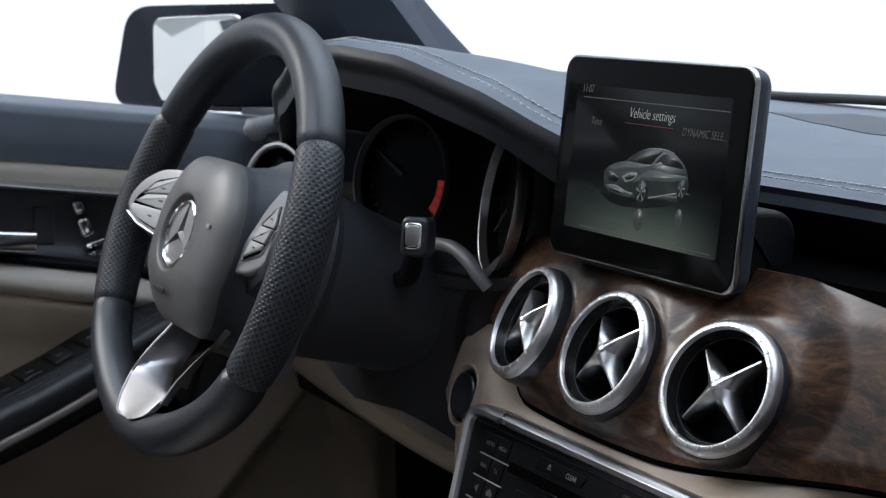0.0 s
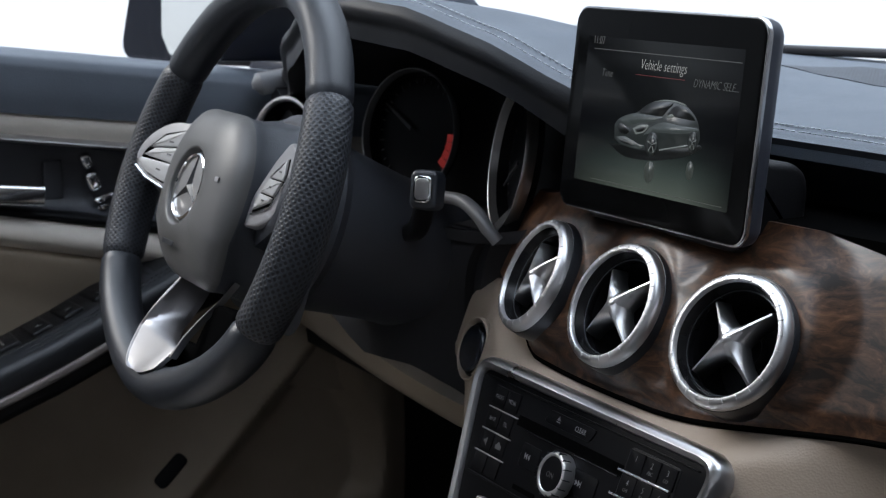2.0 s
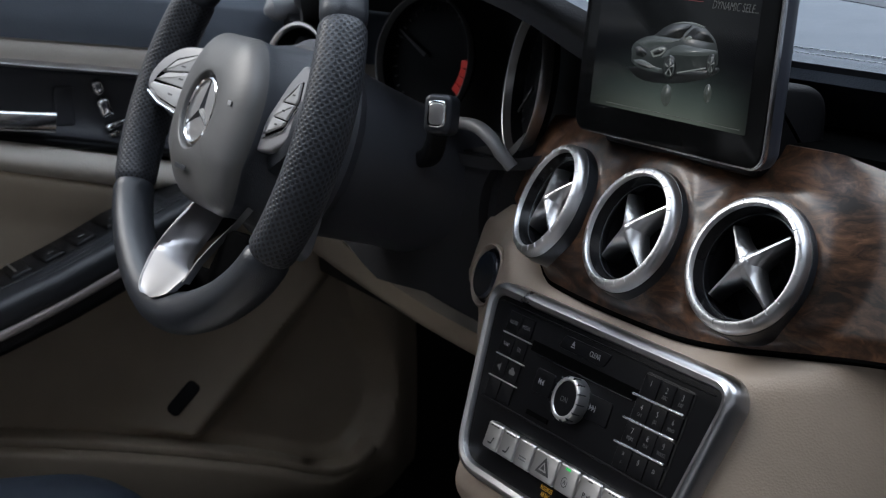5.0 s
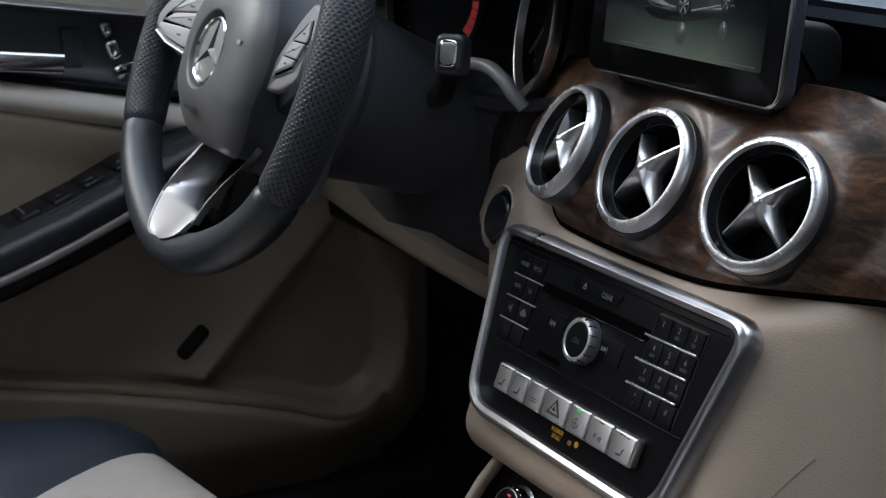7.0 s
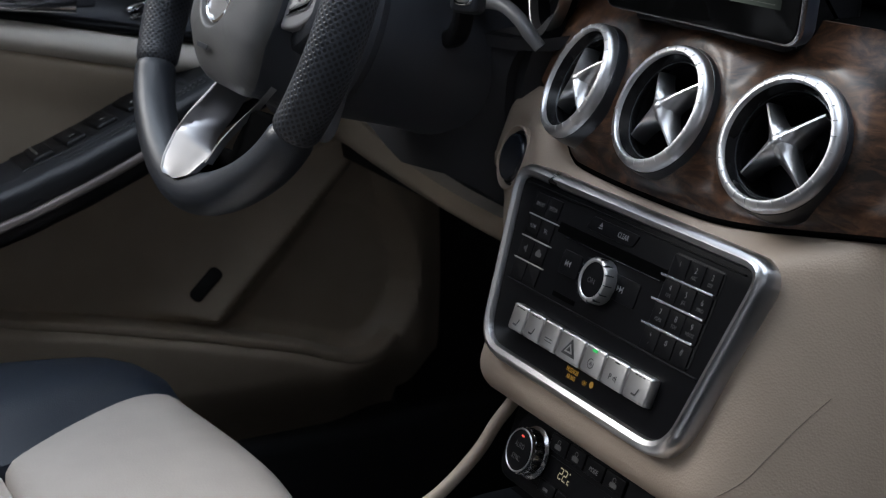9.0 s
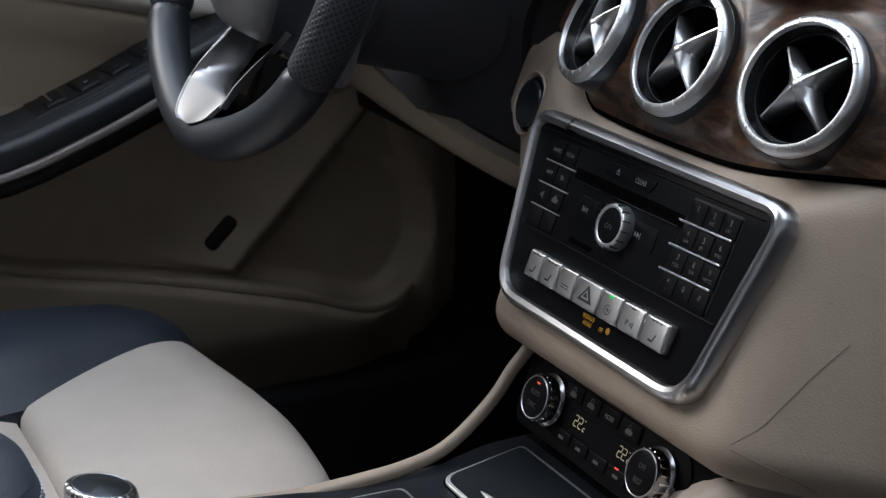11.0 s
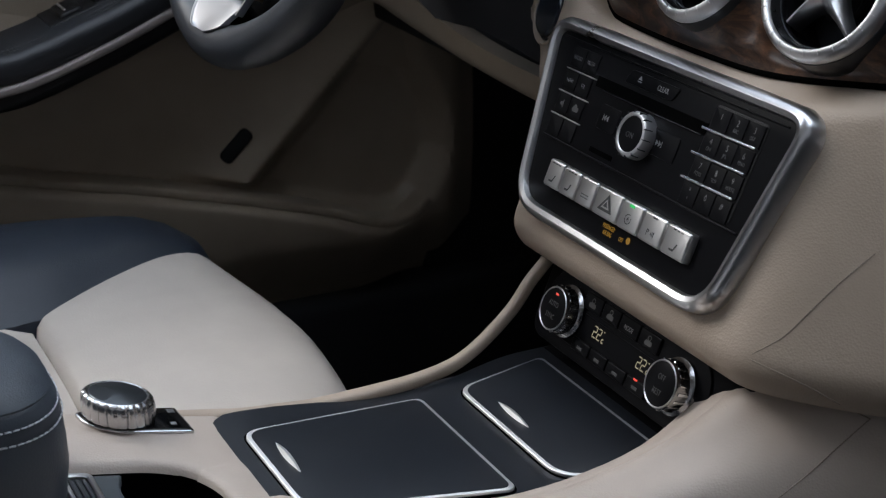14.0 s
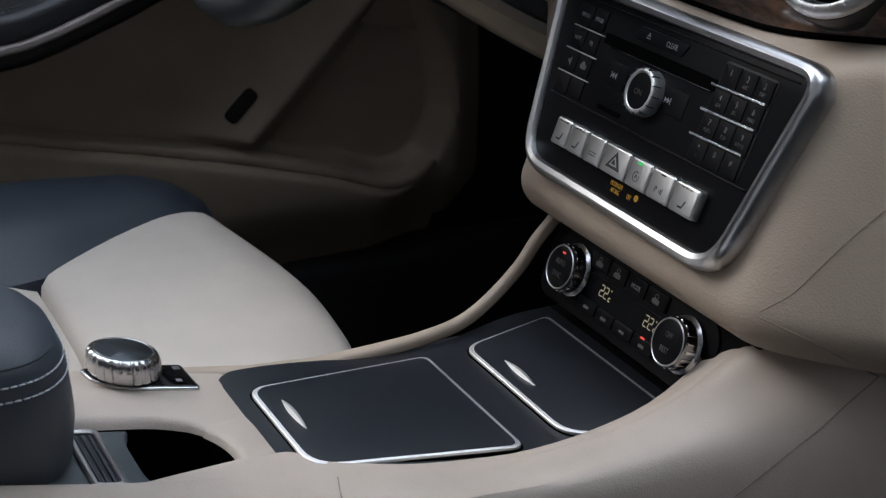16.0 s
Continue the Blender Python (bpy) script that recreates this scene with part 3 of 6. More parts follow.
part("mirror_triangle", plate(round_poly([(-0.064, 0.168), (0.062, 0.162), (0.063, 0.257), (-0.027, 0.245)], 0.008, 4), Matrix(((0, 0, 1, -0.725), (1, 0, 0, 0), (0, 1, 0, 0), (0, 0, 0, 1))), -0.012, 0.0, 0.003), M["body_paint"], door, "dark panel in the window's front corner")

# ---- door mirror ----
mirror = thing("door_mirror", (-0.86, 0.05, 0.15), "dark blue door mirror outside the driver's window", "car mirror")
mm = frame_of((-0.965, 0.035, 0.222), (0.64, -0.77, 0.0)) @ Matrix.Diagonal((1.14, 1, 1, 1))
part("housing", plate(round_poly([(-0.125, -0.075), (0.130, -0.080), (0.125, 0.055), (-0.10, 0.050)], 0.03, 6), mm, 0.012, -0.085, 0.03), M["body_paint"], mirror, "dark blue painted shell")
part("mirror_glass", plate(round_poly([(-0.072, -0.066), (0.040, -0.068), (0.050, 0.042), (-0.066, 0.036)], 0.014, 6), mm @ pose(0, 0, 0.018, 3, -8, 0), 0.000, 0.006, 0.001), M["mirror"], mirror)
part("mirror_foot", box(pose(-0.82, 0.10, 0.14, 0, 0, 10), 0.20, 0.09, 0.05, 0.02), M["body_paint"], mirror)

# ---- dashboard ----
dash = thing("dashboard", (0, 0.1, 0), "dashboard with stitched grey top, walnut trim and beige lower part", "dashboard")
def bow(x):
    a = min(abs(x), 0.20)
    return 0.70 * a * a + 0.28 * max(0.0, abs(x) - 0.20)


LIP = ((-0.72, 0.02, 0.165), (-0.62, -0.03, 0.175), (-0.52, -0.072, 0.215), (-0.43, -0.090, 0.247), (-0.345, -0.092, 0.254), (-0.26, -0.080, 0.248),
       (-0.19, -0.052, 0.226), (-0.12, -0.012, 0.190), (-0.05, 0.030, 0.170), (0.03, 0.050, 0.166), (0.12, 0.058, 0.165), (0.30, 0.066, 0.163), (0.72, 0.08, 0.160))


def along(table, x):
    for a, b in zip(table, table[1:]):
        if x <= b[0] or b is table[-1]:
            t = max(0, min(1, (x - a[0]) / (b[0] - a[0])))
            t = t * t * (3 - 2 * t) * 0.35 + t * 0.65
            return [p + (q - p) * t for p, q in zip(a, b)]


def dash_top(x, v):
    _, y, z = along(LIP, x)
    yb, zb = 0.47 - 0.55 * x * x, 0.178 + 0.03 * smoothstep(0.2, 0.7, abs(x))
    hump = (z - zb) * (1 - smoothstep(0.0, 0.75, v))
    roll = -0.006 * (1 - min(1, v / 0.03)) ** 2
    return Vector((x, y + (yb - y) * v, zb + (z - zb) * (1 - v) * 0.25 + hump * 0.75 + 0.012 * math.sin(math.pi * min(1, v * 1.1)) * (1 - smoothstep(-0.2, 0.2, -x)) + roll))


part("top_pad", sheet(dash_top, -0.72, 0.72, 72, 0, 1, 28, (0, 0, -0.012)), M["dash_leather"], dash, "grey leather dashboard top")


def dash_band(x, v):
    """The face under the stitched edge, falling back to the walnut."""
    p = dash_top(x, 0)
    d = smoothstep(-0.16, -0.04, x)
    low = 0.112 * d + (p.z - 0.035) * (1 - d)
    y_low = p.y + 0.002 + 0.030 * d
    out = 0.010 * math.sin(math.pi * min(1, v * 1.8)) if v < 0.55 else 0
    return Vector((x, p.y + (y_low - p.y) * v - out * 0.6, p.z + (low - p.z) * v))


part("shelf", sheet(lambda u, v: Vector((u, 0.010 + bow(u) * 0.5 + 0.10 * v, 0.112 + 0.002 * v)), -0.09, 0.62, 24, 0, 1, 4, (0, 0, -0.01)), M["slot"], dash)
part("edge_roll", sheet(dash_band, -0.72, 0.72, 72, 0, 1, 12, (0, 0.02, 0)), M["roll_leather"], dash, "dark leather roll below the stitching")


def dash_seam(dv):
    return lambda x: dash_top(x, dv) + Vector((0, 0, 0.0007))


stitches([(dash_seam(0.014), -0.42, 0.6), (dash_seam(0.034), -0.42, 0.6)], M["thread"], dash)


VENTS = ((-0.116, -0.050, 0.047), (0.0, -0.0573, 0.048), (0.116, -0.050, 0.047))
V_TILT, V_YAW = radians(27.75), radians(11.3)


def vent_axis(k):
    a = (k - 1) * V_YAW
    return Vector((math.sin(a) * math.cos(V_TILT), -math.cos(a) * math.cos(V_TILT), math.sin(V_TILT)))


def wood_low(x):
    return -0.014 + 0.018 * smoothstep(0.05, 0.24, x) + 0.030 * smoothstep(0.10, 0.19, -x)


def wood(x, v):
    lo = wood_low(x)
    hi = 0.112 - 0.022 * smoothstep(0.08, 0.22, -x)
    z = lo + (hi - lo) * v
    y = -0.034 + (z - 0.047) * 0.525 + bow(x)
    for k, c in enumerate(VENTS):
        d = math.hypot(x - c[0], (z - c[2]) * 1.12)
        y -= 0.011 * (1 - smoothstep(0.044, 0.075, d)) * smoothstep(0.0, 0.2, v)
    y += 0.004 * smoothstep(0.8, 1.0, v) + 0.006 * smoothstep(0.12, 0.0, v)
    return Vector((x, y, z))


trim_bm = sheet(wood, -0.225, 0.62, 330, 0, 1, 50, (0, 0.012, 0))
gone = [f for f in trim_bm.faces if min((f.calc_center_median() - Vector(c) - vent_axis(k) * (f.calc_center_median() - Vector(c)).dot(vent_axis(k))).length for k, c in enumerate(VENTS)) < 0.0436]
bmesh.ops.delete(trim_bm, geom=gone, context="FACES")
part("walnut_trim", trim_bm, M["wood"], dash, "dark walnut burl trim")
part("trim_gap", tube([wood(-0.20 + 0.80 * i / 60, 0) + Vector((0, 0.002, -0.002)) for i in range(61)], circle(0.0028, 8)), M["slot"], dash, "dark joint under the walnut")


# beige lower dash round the radio
def radio_y(z):
    return -0.0699 + (z + 0.0202) * 0.400


def lower(x, v):
    zt = wood_low(x) - 0.003
    z = zt + (-0.192 - zt) * v
    if x < 0:
        s = smoothstep(-0.035, -0.095, z)
        x *= (0.272 * (1 - s) + (0.1545 - 0.024 * smoothstep(-0.09, -0.16, z)) * s) / 0.272
    a = max(0.0, abs(x) - 0.135)
    if x < 0:
        a = min(a, 0.085) + 0.25 * max(0.0, a - 0.085)
    y = radio_y(z) + 0.009 + (1.15 if x > 0 else 0.62) * a * a / (0.06 + a)
    if v < 0.1:
        y += (wood(x, 0).y + 0.003 - y) * (1 - v / 0.1) ** 2
    if v > 0.85:
        y += 0.020 * ((v - 0.85) / 0.15) ** 2
    if x < -0.258:
        y += 40.0 * (x + 0.258) ** 2
    return Vector((x, y, z))


part("centre_panel", sheet(lower, -0.272, 0.60, 100, 0, 1, 36, (0, 0.012, 0)), M["beige"], dash, "beige leather panel round the radio")
part("knee_panel", loft([[(-0.72, 0.0, -0.03), (-0.62, -0.015, -0.065), (-0.50, -0.013, -0.094), (-0.40, -0.003, -0.112), (-0.25, 0.0, -0.116)],
                         [(-0.72, 0.0, -0.10), (-0.62, -0.005, -0.115), (-0.50, -0.002, -0.128), (-0.40, 0.008, -0.140), (-0.25, 0.008, -0.142)],
                         [(-0.72, 0.05, -0.16), (-0.62, 0.05, -0.145), (-0.50, 0.05, -0.155), (-0.40, 0.05, -0.162), (-0.22, 0.05, -0.165)]], 24, (0, 0.02, 0)), M["beige_door"], dash, "beige knee panel under the column")
part("hood_inside", loft([[(-0.63, 0.0, 0.160), (-0.52, -0.060, 0.207), (-0.345, -0.080, 0.242), (-0.20, -0.042, 0.217), (-0.11, 0.005, 0.178)],
                          [(-0.62, 0.05, 0.150), (-0.50, 0.02, 0.190), (-0.345, 0.015, 0.208), (-0.21, 0.03, 0.190), (-0.12, 0.05, 0.165)],
                          [(-0.60, 0.12, 0.14), (-0.50, 0.10, 0.17), (-0.345, 0.10, 0.19), (-0.21, 0.10, 0.175), (-0.12, 0.10, 0.16)]], 24, (0, 0.004, -0.004)), M["black_soft"], dash, "black inside of the instrument hood")
part("hood_wall", loft([[(-0.11, 0.012, 0.185), (-0.125, 0.026, 0.12), (-0.150, 0.034, 0.085)], [(-0.12, 0.06, 0.18), (-0.15, 0.05, 0.12), (-0.17, 0.04, 0.07)],
                        [(-0.14, 0.11, 0.18), (-0.17, 0.10, 0.12), (-0.19, 0.09, 0.05)]], 10, (0.012, 0, 0)), M["black_soft"], dash)
part("cluster_floor", loft([[(-0.62, -0.03, 0.065), (-0.345, -0.035, 0.055), (-0.235, -0.012, 0.055), (-0.15, 0.036, 0.078)],
                            [(-0.60, 0.11, 0.055), (-0.345, 0.11, 0.045), (-0.20, 0.10, 0.045), (-0.15, 0.09, 0.060)]], 16, (0, 0, -0.01)), M["black_soft"], dash)
part("column_surround", loft([[(-0.66, -0.03, 0.15), (-0.50, -0.025, 0.060), (-0.345, -0.030, 0.055), (-0.250, -0.012, 0.055)],
                              [(-0.66, -0.035, 0.02), (-0.50, -0.05, 0.0), (-0.345, -0.06, 0.0), (-0.268, -0.020, 0.01)],
                              [(-0.70, -0.03, -0.04), (-0.50, -0.072, -0.032), (-0.41, -0.076, -0.048), (-0.363, -0.0746, -0.066), (-0.324, -0.069, -0.066), (-0.295, -0.050, -0.071), (-0.262, -0.020, -0.0934)]], 16, (0, 0.03, 0)), M["black_soft"], dash)
TRIM = [(-0.340, -0.034, 0.074), (-0.290, -0.037, 0.080), (-0.246, -0.037, 0.083), (-0.222, -0.035, 0.075), (-0.210, -0.032, 0.064), (-0.204, -0.026, 0.054)]
part("grey_trim", tube(smooth_path(TRIM, 6), round_rect(0.0058, 0.005, 0.004, 3)), M["trim_grey"], dash, "satin grey trim line")
part("side_cheek", loft([[(-0.235, 0.012, 0.080), (-0.258, -0.004, 0.05), (-0.268, -0.012, 0.0), (-0.264, -0.010, -0.06), (-0.24, -0.010, -0.14)],
                         [(-0.20, 0.06, 0.086), (-0.215, 0.06, 0.05), (-0.22, 0.06, 0.0), (-0.22, 0.06, -0.06), (-0.22, 0.06, -0.14)]], 14, (0.012, 0, 0)), M["black_soft"], dash)
part("corner_pod", tube(smooth_path([(-0.668, -0.048, 0.1455), (-0.666, -0.035, 0.1480), (-0.663, 0.0, 0.1525), (-0.660, 0.06, 0.1580)], 6), round_rect(0.016, 0.0115, 0.010, 5), scale=lambda t: min(1.0, 0.30 + 3.2 * t)), M["corner_grey"], dash, "rounded grey corner cover")

# ---- instrument cluster ----
cluster = thing("instrument_cluster", (-0.345, 0.07, 0.11), "dark instrument cluster with two ringed dials", "instrument cluster")
part("back_plate", box(frame_of((-0.345, 0.085, 0.115), (0, -1, 0.15)), 0.46, 0.16, 0.012, 0.004), M["black_soft"], cluster)
for cx, cy, cz, yaw, red in ((-0.449, 0.020, 0.115, 0.30, True), (-0.265, 0.020, 0.113, -0.33, False)):
    n = Vector((math.sin(yaw), -math.cos(yaw), 0.18))
    m = frame_of((cx, cy, cz), n)
    dial = part("dial", lathe([(0.0, -0.016), (0.056, -0.016), (0.058, -0.006)], m, 48), M["black_satin"], cluster, "black dial face")
    part("dial_ring", lathe([(0.0585, -0.010), (0.0606, -0.005), (0.0620, -0.001), (0.0615, 0.0012), (0.0604, 0.0006), (0.0592, -0.007)], m, 60), M["trim_grey"] if red else M["silver_matt"], dial, "thin dull grey ring" if red else "thin satin silver ring")
    ticks = bmesh.new()
    for i in range(25):
        q = m @ Matrix.Rotation(radians(-45 + 270 * i / 24), 4, "Z") @ Matrix.Translation((0.050, 0, -0.0150))
        box(q, 0.006 if i % 3 == 0 else 0.0035, 0.0012, 0.001, 0, ticks)
    tagged(part("scale", ticks, M["print_dim"], dial), kind="stuff")
    a = 150 if red else 215
    q = m @ Matrix.Rotation(radians(a), 4, "Z") @ Matrix.Translation((0.030, 0, -0.012))
    part("needle", plate([(-0.022, -0.0018), (0.022, -0.0006), (0.022, 0.0006), (-0.022, 0.0018)], q, 0, 0.0015), M["print_dim"], dial)
    if red:
        for j in range(4):
            q = m @ Matrix.Rotation(radians(-34 + 11 * j), 4, "Z") @ Matrix.Translation((0.0440, 0, -0.0148))
            part("red_mark", box(q, 0.010, 0.0072, 0.001), M["glow_red_zone"], dial, "red zone mark")

side_vent = thing("side_vent", (-0.60, -0.03, 0.118), "round silver-ringed air vent beside the door", "air vent")
SV = frame_of((-0.602, -0.044, 0.096), (0.35, -0.90, 0.20))
part("silver_ring", lathe([(0.0457, -0.010), (0.0455, -0.003), (0.0438, 0.0008), (0.0415, 0.0010), (0.0393, -0.0012), (0.0391, -0.006)], SV, 48), M["silver_ring"], side_vent, "brushed silver ring")
part("dish", lathe([(0.0391, -0.004), (0.034, -0.012), (0.033, -0.04), (0.0, -0.042)], SV, 40), M["black_satin"], side_vent, "black bowl")

# ---- display ----
tilt_n = Vector((0, -0.1458, 0.0167)).normalized()
TAB = frame_of((0, -0.02235, 0.1735), tilt_n)
tab = thing("display_screen", (0, 0.0, 0.10), "free-standing tablet display with black bezel and silver edge", "display")
part("housing", plate(round_rect(0.1074, 0.0736, 0.013, 6), TAB, -0.002, -0.018, 0.010), M["shell"], tab, "dark grey back shell")
part("rim", plate(round_rect(0.1078, 0.0740, 0.013, 6), TAB, -0.003, 0.0004, 0.0012), M["silver"], tab, "thin silver edge")
part("bezel", plate(round_rect(0.1063, 0.0725, 0.012, 6), TAB, -0.001, 0.0012, 0.0008), M["bezel"], tab, "gloss black bezel")
FOOT = TAB @ Matrix(((0, 0, 1, 0), (0, 1, 0, 0), (-1, 0, 0, 0), (0, 0, 0, 1)))
part("foot", plate(round_poly([(0.014, -0.080), (0.072, -0.080), (0.072, -0.018), (0.014, -0.018)], [0.004, 0.004, 0.024, 0.004], 7), FOOT, -0.085, 0.084, 0.006), M["black"], tab, "black plastic mount")



def screen_material():
    """A dark menu page: black above, greenish floor glow below."""
    m = bpy.data.materials.new("lit_screen")
    m.use_nodes = True
    n, l = m.node_tree.nodes, m.node_tree.links
    b = n["Principled BSDF"]
    b.inputs["Base Color"].default_value, b.inputs["Roughness"].default_value = (0.004, 0.004, 0.005, 1), 0.10
    b.inputs["Specular IOR Level"].default_value = 0.10
    tc, sep = n.new("ShaderNodeTexCoord"), n.new("ShaderNodeSeparateXYZ")
    l.new(tc.outputs["Generated"], sep.inputs[0])
    ramp = n.new("ShaderNodeValToRGB")
    e = ramp.color_ramp.elements
    e[0].position, e[0].color = 0.0, (0.092, 0.112, 0.096, 1)
    e[1].position, e[1].color = 0.42, (0.005, 0.006, 0.006, 1)
    for p, c in ((0.16, (0.046, 0.062, 0.056, 1)), (0.29, (0.014, 0.019, 0.018, 1)), (0.78, (0.006, 0.007, 0.007, 1)), (0.86, (0.016, 0.018, 0.019, 1))):
        k = ramp.color_ramp.elements.new(p)
        k.color = c
    l.new(sep.outputs["Z"], ramp.inputs[0])
    mid = n.new("ShaderNodeMapRange")
    mid.inputs["From Min"].default_value, mid.inputs["From Max"].default_value = 0.0, 0.45
    l.new(sep.outputs["X"], mid.inputs["Value"])
    far = n.new("ShaderNodeMapRange")
    far.inputs["From Min"].default_value, far.inputs["From Max"].default_value = 1.0, 0.72
    l.new(sep.outputs["X"], far.inputs["Value"])
    sides = n.new("ShaderNodeMath")
    sides.operation = "MULTIPLY"
    l.new(mid.outputs[0], sides.inputs[0])
    l.new(far.outputs[0], sides.inputs[1])
    mul = n.new("ShaderNodeMix")
    mul.data_type, mul.blend_type = "RGBA", "MULTIPLY"
    mul.inputs["Factor"].default_value = 0.82
    l.new(ramp.outputs[0], mul.inputs[6])
    l.new(sides.outputs[0], mul.inputs[7])
    l.new(mul.outputs[2], b.inputs["Emission Color"])
    b.inputs["Emission Strength"].default_value = 0.8
    return m


scr = part("screen", plate(round_rect(0.0885, 0.0524, 0.001, 2), TAB, 0.0010, 0.0014), screen_material(), tab, "lit menu page with a car picture")



def tb(x, y, h=0.0016):
    return TAB @ Matrix.Translation((x, y, h))


writing("lettering", "11:07", tb(-0.0745, 0.0497), 0.0082, M["glow_text_dim"], scr, 0.80, thin=0.00006)
writing("lettering", "Vehicle settings", tb(0.0045, 0.0358), 0.0105, M["glow_text"], scr, 0.80, shear=0.25, thin=0.00016)
writing("lettering", "Time", tb(-0.0605, 0.0270), 0.0080, M["glow_text_dim"], scr, 0.85, shear=0.25, thin=0.00012)
writing("lettering", "DYNAMIC SELE...", tb(0.0630, 0.0272), 0.0080, M["glow_text_dim"], scr, 0.80, shear=0.25, thin=0.00012)
part("line", box(tb(0.004, 0.0437), 0.166, 0.0006, 0.0002), M["glow_text_dim"], scr)
part("line", box(tb(0.002, 0.0285), 0.056, 0.0005, 0.0002), M["glow_red_dim"], scr, "dim red underline")
part("line", box(tb(0.008, -0.0497), 0.150, 0.0004, 0.0002), M["glow_line"], scr)


def flat(name, pts, mat, h, label=""):
    return part(name, plate([tuple(p) for p in pts], tb(0, 0, h), 0, 0.00006), mat, scr, label, smooth=0)


def curve2(points, n=5):
    return [(p.x, p.y) for p in smooth_path([(a, b, 0) for a, b in points], n)]


# the estate car on the menu page, as flat shapes of light
flat("picture_shadow", curve2([(-0.0482, -0.0227), (-0.0282, -0.0293), (0.0051, -0.0284), (0.0417, -0.0210), (0.0541, -0.0127), (0.0062, -0.0166)]), M["pic_black"], 0.00145)
flat("picture_body", curve2([(-0.0444, -0.0092), (-0.0429, -0.0062), (-0.0380, -0.0029), (-0.0296, 0.0003), (-0.0199, 0.0024), (-0.0108, 0.0076), (-0.0011, 0.0116), (0.0102, 0.0134), (0.0222, 0.0137), (0.0337, 0.0120), (0.0418, 0.0082), (0.0474, 0.0039), (0.0509, -0.0018), (0.0528, -0.0087), (0.0504, -0.0124), (0.0406, -0.0154), (0.0256, -0.0179), (0.0101, -0.0204), (-0.0058, -0.0226), (-0.0226, -0.0226), (-0.0360, -0.0209), (-0.0428, -0.0180)]), M["pic_body"], 0.00150, "grey estate car picture")
flat("picture_bonnet", curve2([(-0.0405, -0.0044), (-0.0302, -0.0006), (-0.0197, 0.0016), (0.0027, 0.0018), (0.0112, 0.0015), (-0.0030, -0.0023), (-0.0172, -0.0049), (-0.0261, -0.0074)]), M["pic_light"], 0.00156)
flat("picture_window", curve2([(-0.0186, 0.0029), (-0.0095, 0.0077), (-0.0004, 0.0113), (0.0199, 0.0127), (0.0146, 0.0072), (0.0103, 0.0029), (0.0026, 0.0022)]), M["pic_black"], 0.00160)
flat("picture_window", curve2([(0.0146, 0.0037), (0.0194, 0.0084), (0.0252, 0.0112), (0.0327, 0.0108), (0.0400, 0.0077), (0.0458, 0.0030), (0.0317, 0.0031)]), M["pic_black"], 0.00160)
flat("picture_flank", curve2([(-0.0091, -0.0123), (-0.0023, -0.0065), (0.0111, -0.0016), (0.0288, -0.0018), (0.0485, -0.0020), (0.0489, -0.0043), (0.0299, -0.0074), (0.0111, -0.0086), (0.0022, -0.0092)]), M["pic_light"], 0.00158)
flat("picture_bumper", curve2([(-0.0410, -0.0166), (-0.0287, -0.0157), (-0.0145, -0.0189), (-0.0064, -0.0196), (-0.0126, -0.0222), (-0.0276, -0.0215), (-0.0376, -0.0198)]), M["pic_light"], 0.00158)
flat("picture_grille", curve2([(-0.0419, -0.0082), (-0.0359, -0.0068), (-0.0263, -0.0102), (-0.0291, -0.0137), (-0.0374, -0.0134)]), M["pic_black"], 0.00162)
flat("picture_intake", curve2([(-0.0365, -0.0181), (-0.0268, -0.0186), (-0.0183, -0.0205), (-0.0263, -0.0210), (-0.0348, -0.0199)]), M["pic_black"], 0.00163)
flat("picture_lamp", curve2([(-0.0224, -0.0090), (-0.0137, -0.0057), (-0.0045, -0.0052), (-0.0082, -0.0099), (-0.0177, -0.0129)]), M["pic_bright"], 0.00164)
flat("picture_lamp_core", curve2([(-0.0190, -0.0094), (-0.0127, -0.0072), (-0.0068, -0.0066), (-0.0102, -0.0097), (-0.0166, -0.0112)]), M["pic_black"], 0.00166)
flat("picture_sill", curve2([(0.0107, -0.0200), (0.0404, -0.0139), (0.0405, -0.0146), (0.0109, -0.0211)]), M["pic_bright"], 0.00164)
flat("picture_mirror", curve2([(0.0153, 0.0034), (0.0200, 0.0050), (0.0228, 0.0037), (0.0205, 0.0024), (0.0162, 0.0020)]), M["pic_bright"], 0.00165)
flat("picture_roof_line", curve2([(-0.0011, 0.0116), (0.0101, 0.0138), (0.0234, 0.0141), (0.0342, 0.0125), (0.0325, 0.0119), (0.0223, 0.0133), (0.0103, 0.0130)]), M["pic_bright"], 0.00165)
for cx, cy, rx, ry in ((0.0018, -0.0178, 0.0074, 0.0084), (0.0460, -0.0114, 0.0050, 0.0071)):
    for k, mt, h in ((1.0, "pic_black", 0.00166), (0.74, "pic_light", 0.00172), (0.62, "pic_black", 0.00178)):
        flat("picture_wheel", [(cx + rx * k * math.cos(a), cy + ry * k * math.sin(a)) for a in [2 * math.pi * i / 22 for i in range(22)]], M[mt], h)
    for i in range(5):
        a = 2 * math.pi * i / 5 + 0.3
        w = 0.14
        flat("picture_spoke", [(cx + rx * 0.74 * math.cos(a - w), cy + ry * 0.74 * math.sin(a - w)), (cx + rx * 0.74 * math.cos(a + w), cy + ry * 0.74 * math.sin(a + w)), (cx, cy)], M["pic_bright"], 0.00184)
    flat("picture_reflection", [(cx + rx * 0.8 * math.cos(a), cy - 0.019 + ry * 0.9 * math.sin(a)) for a in [2 * math.pi * i / 16 for i in range(16)]], M["pic_shade"], 0.00146)

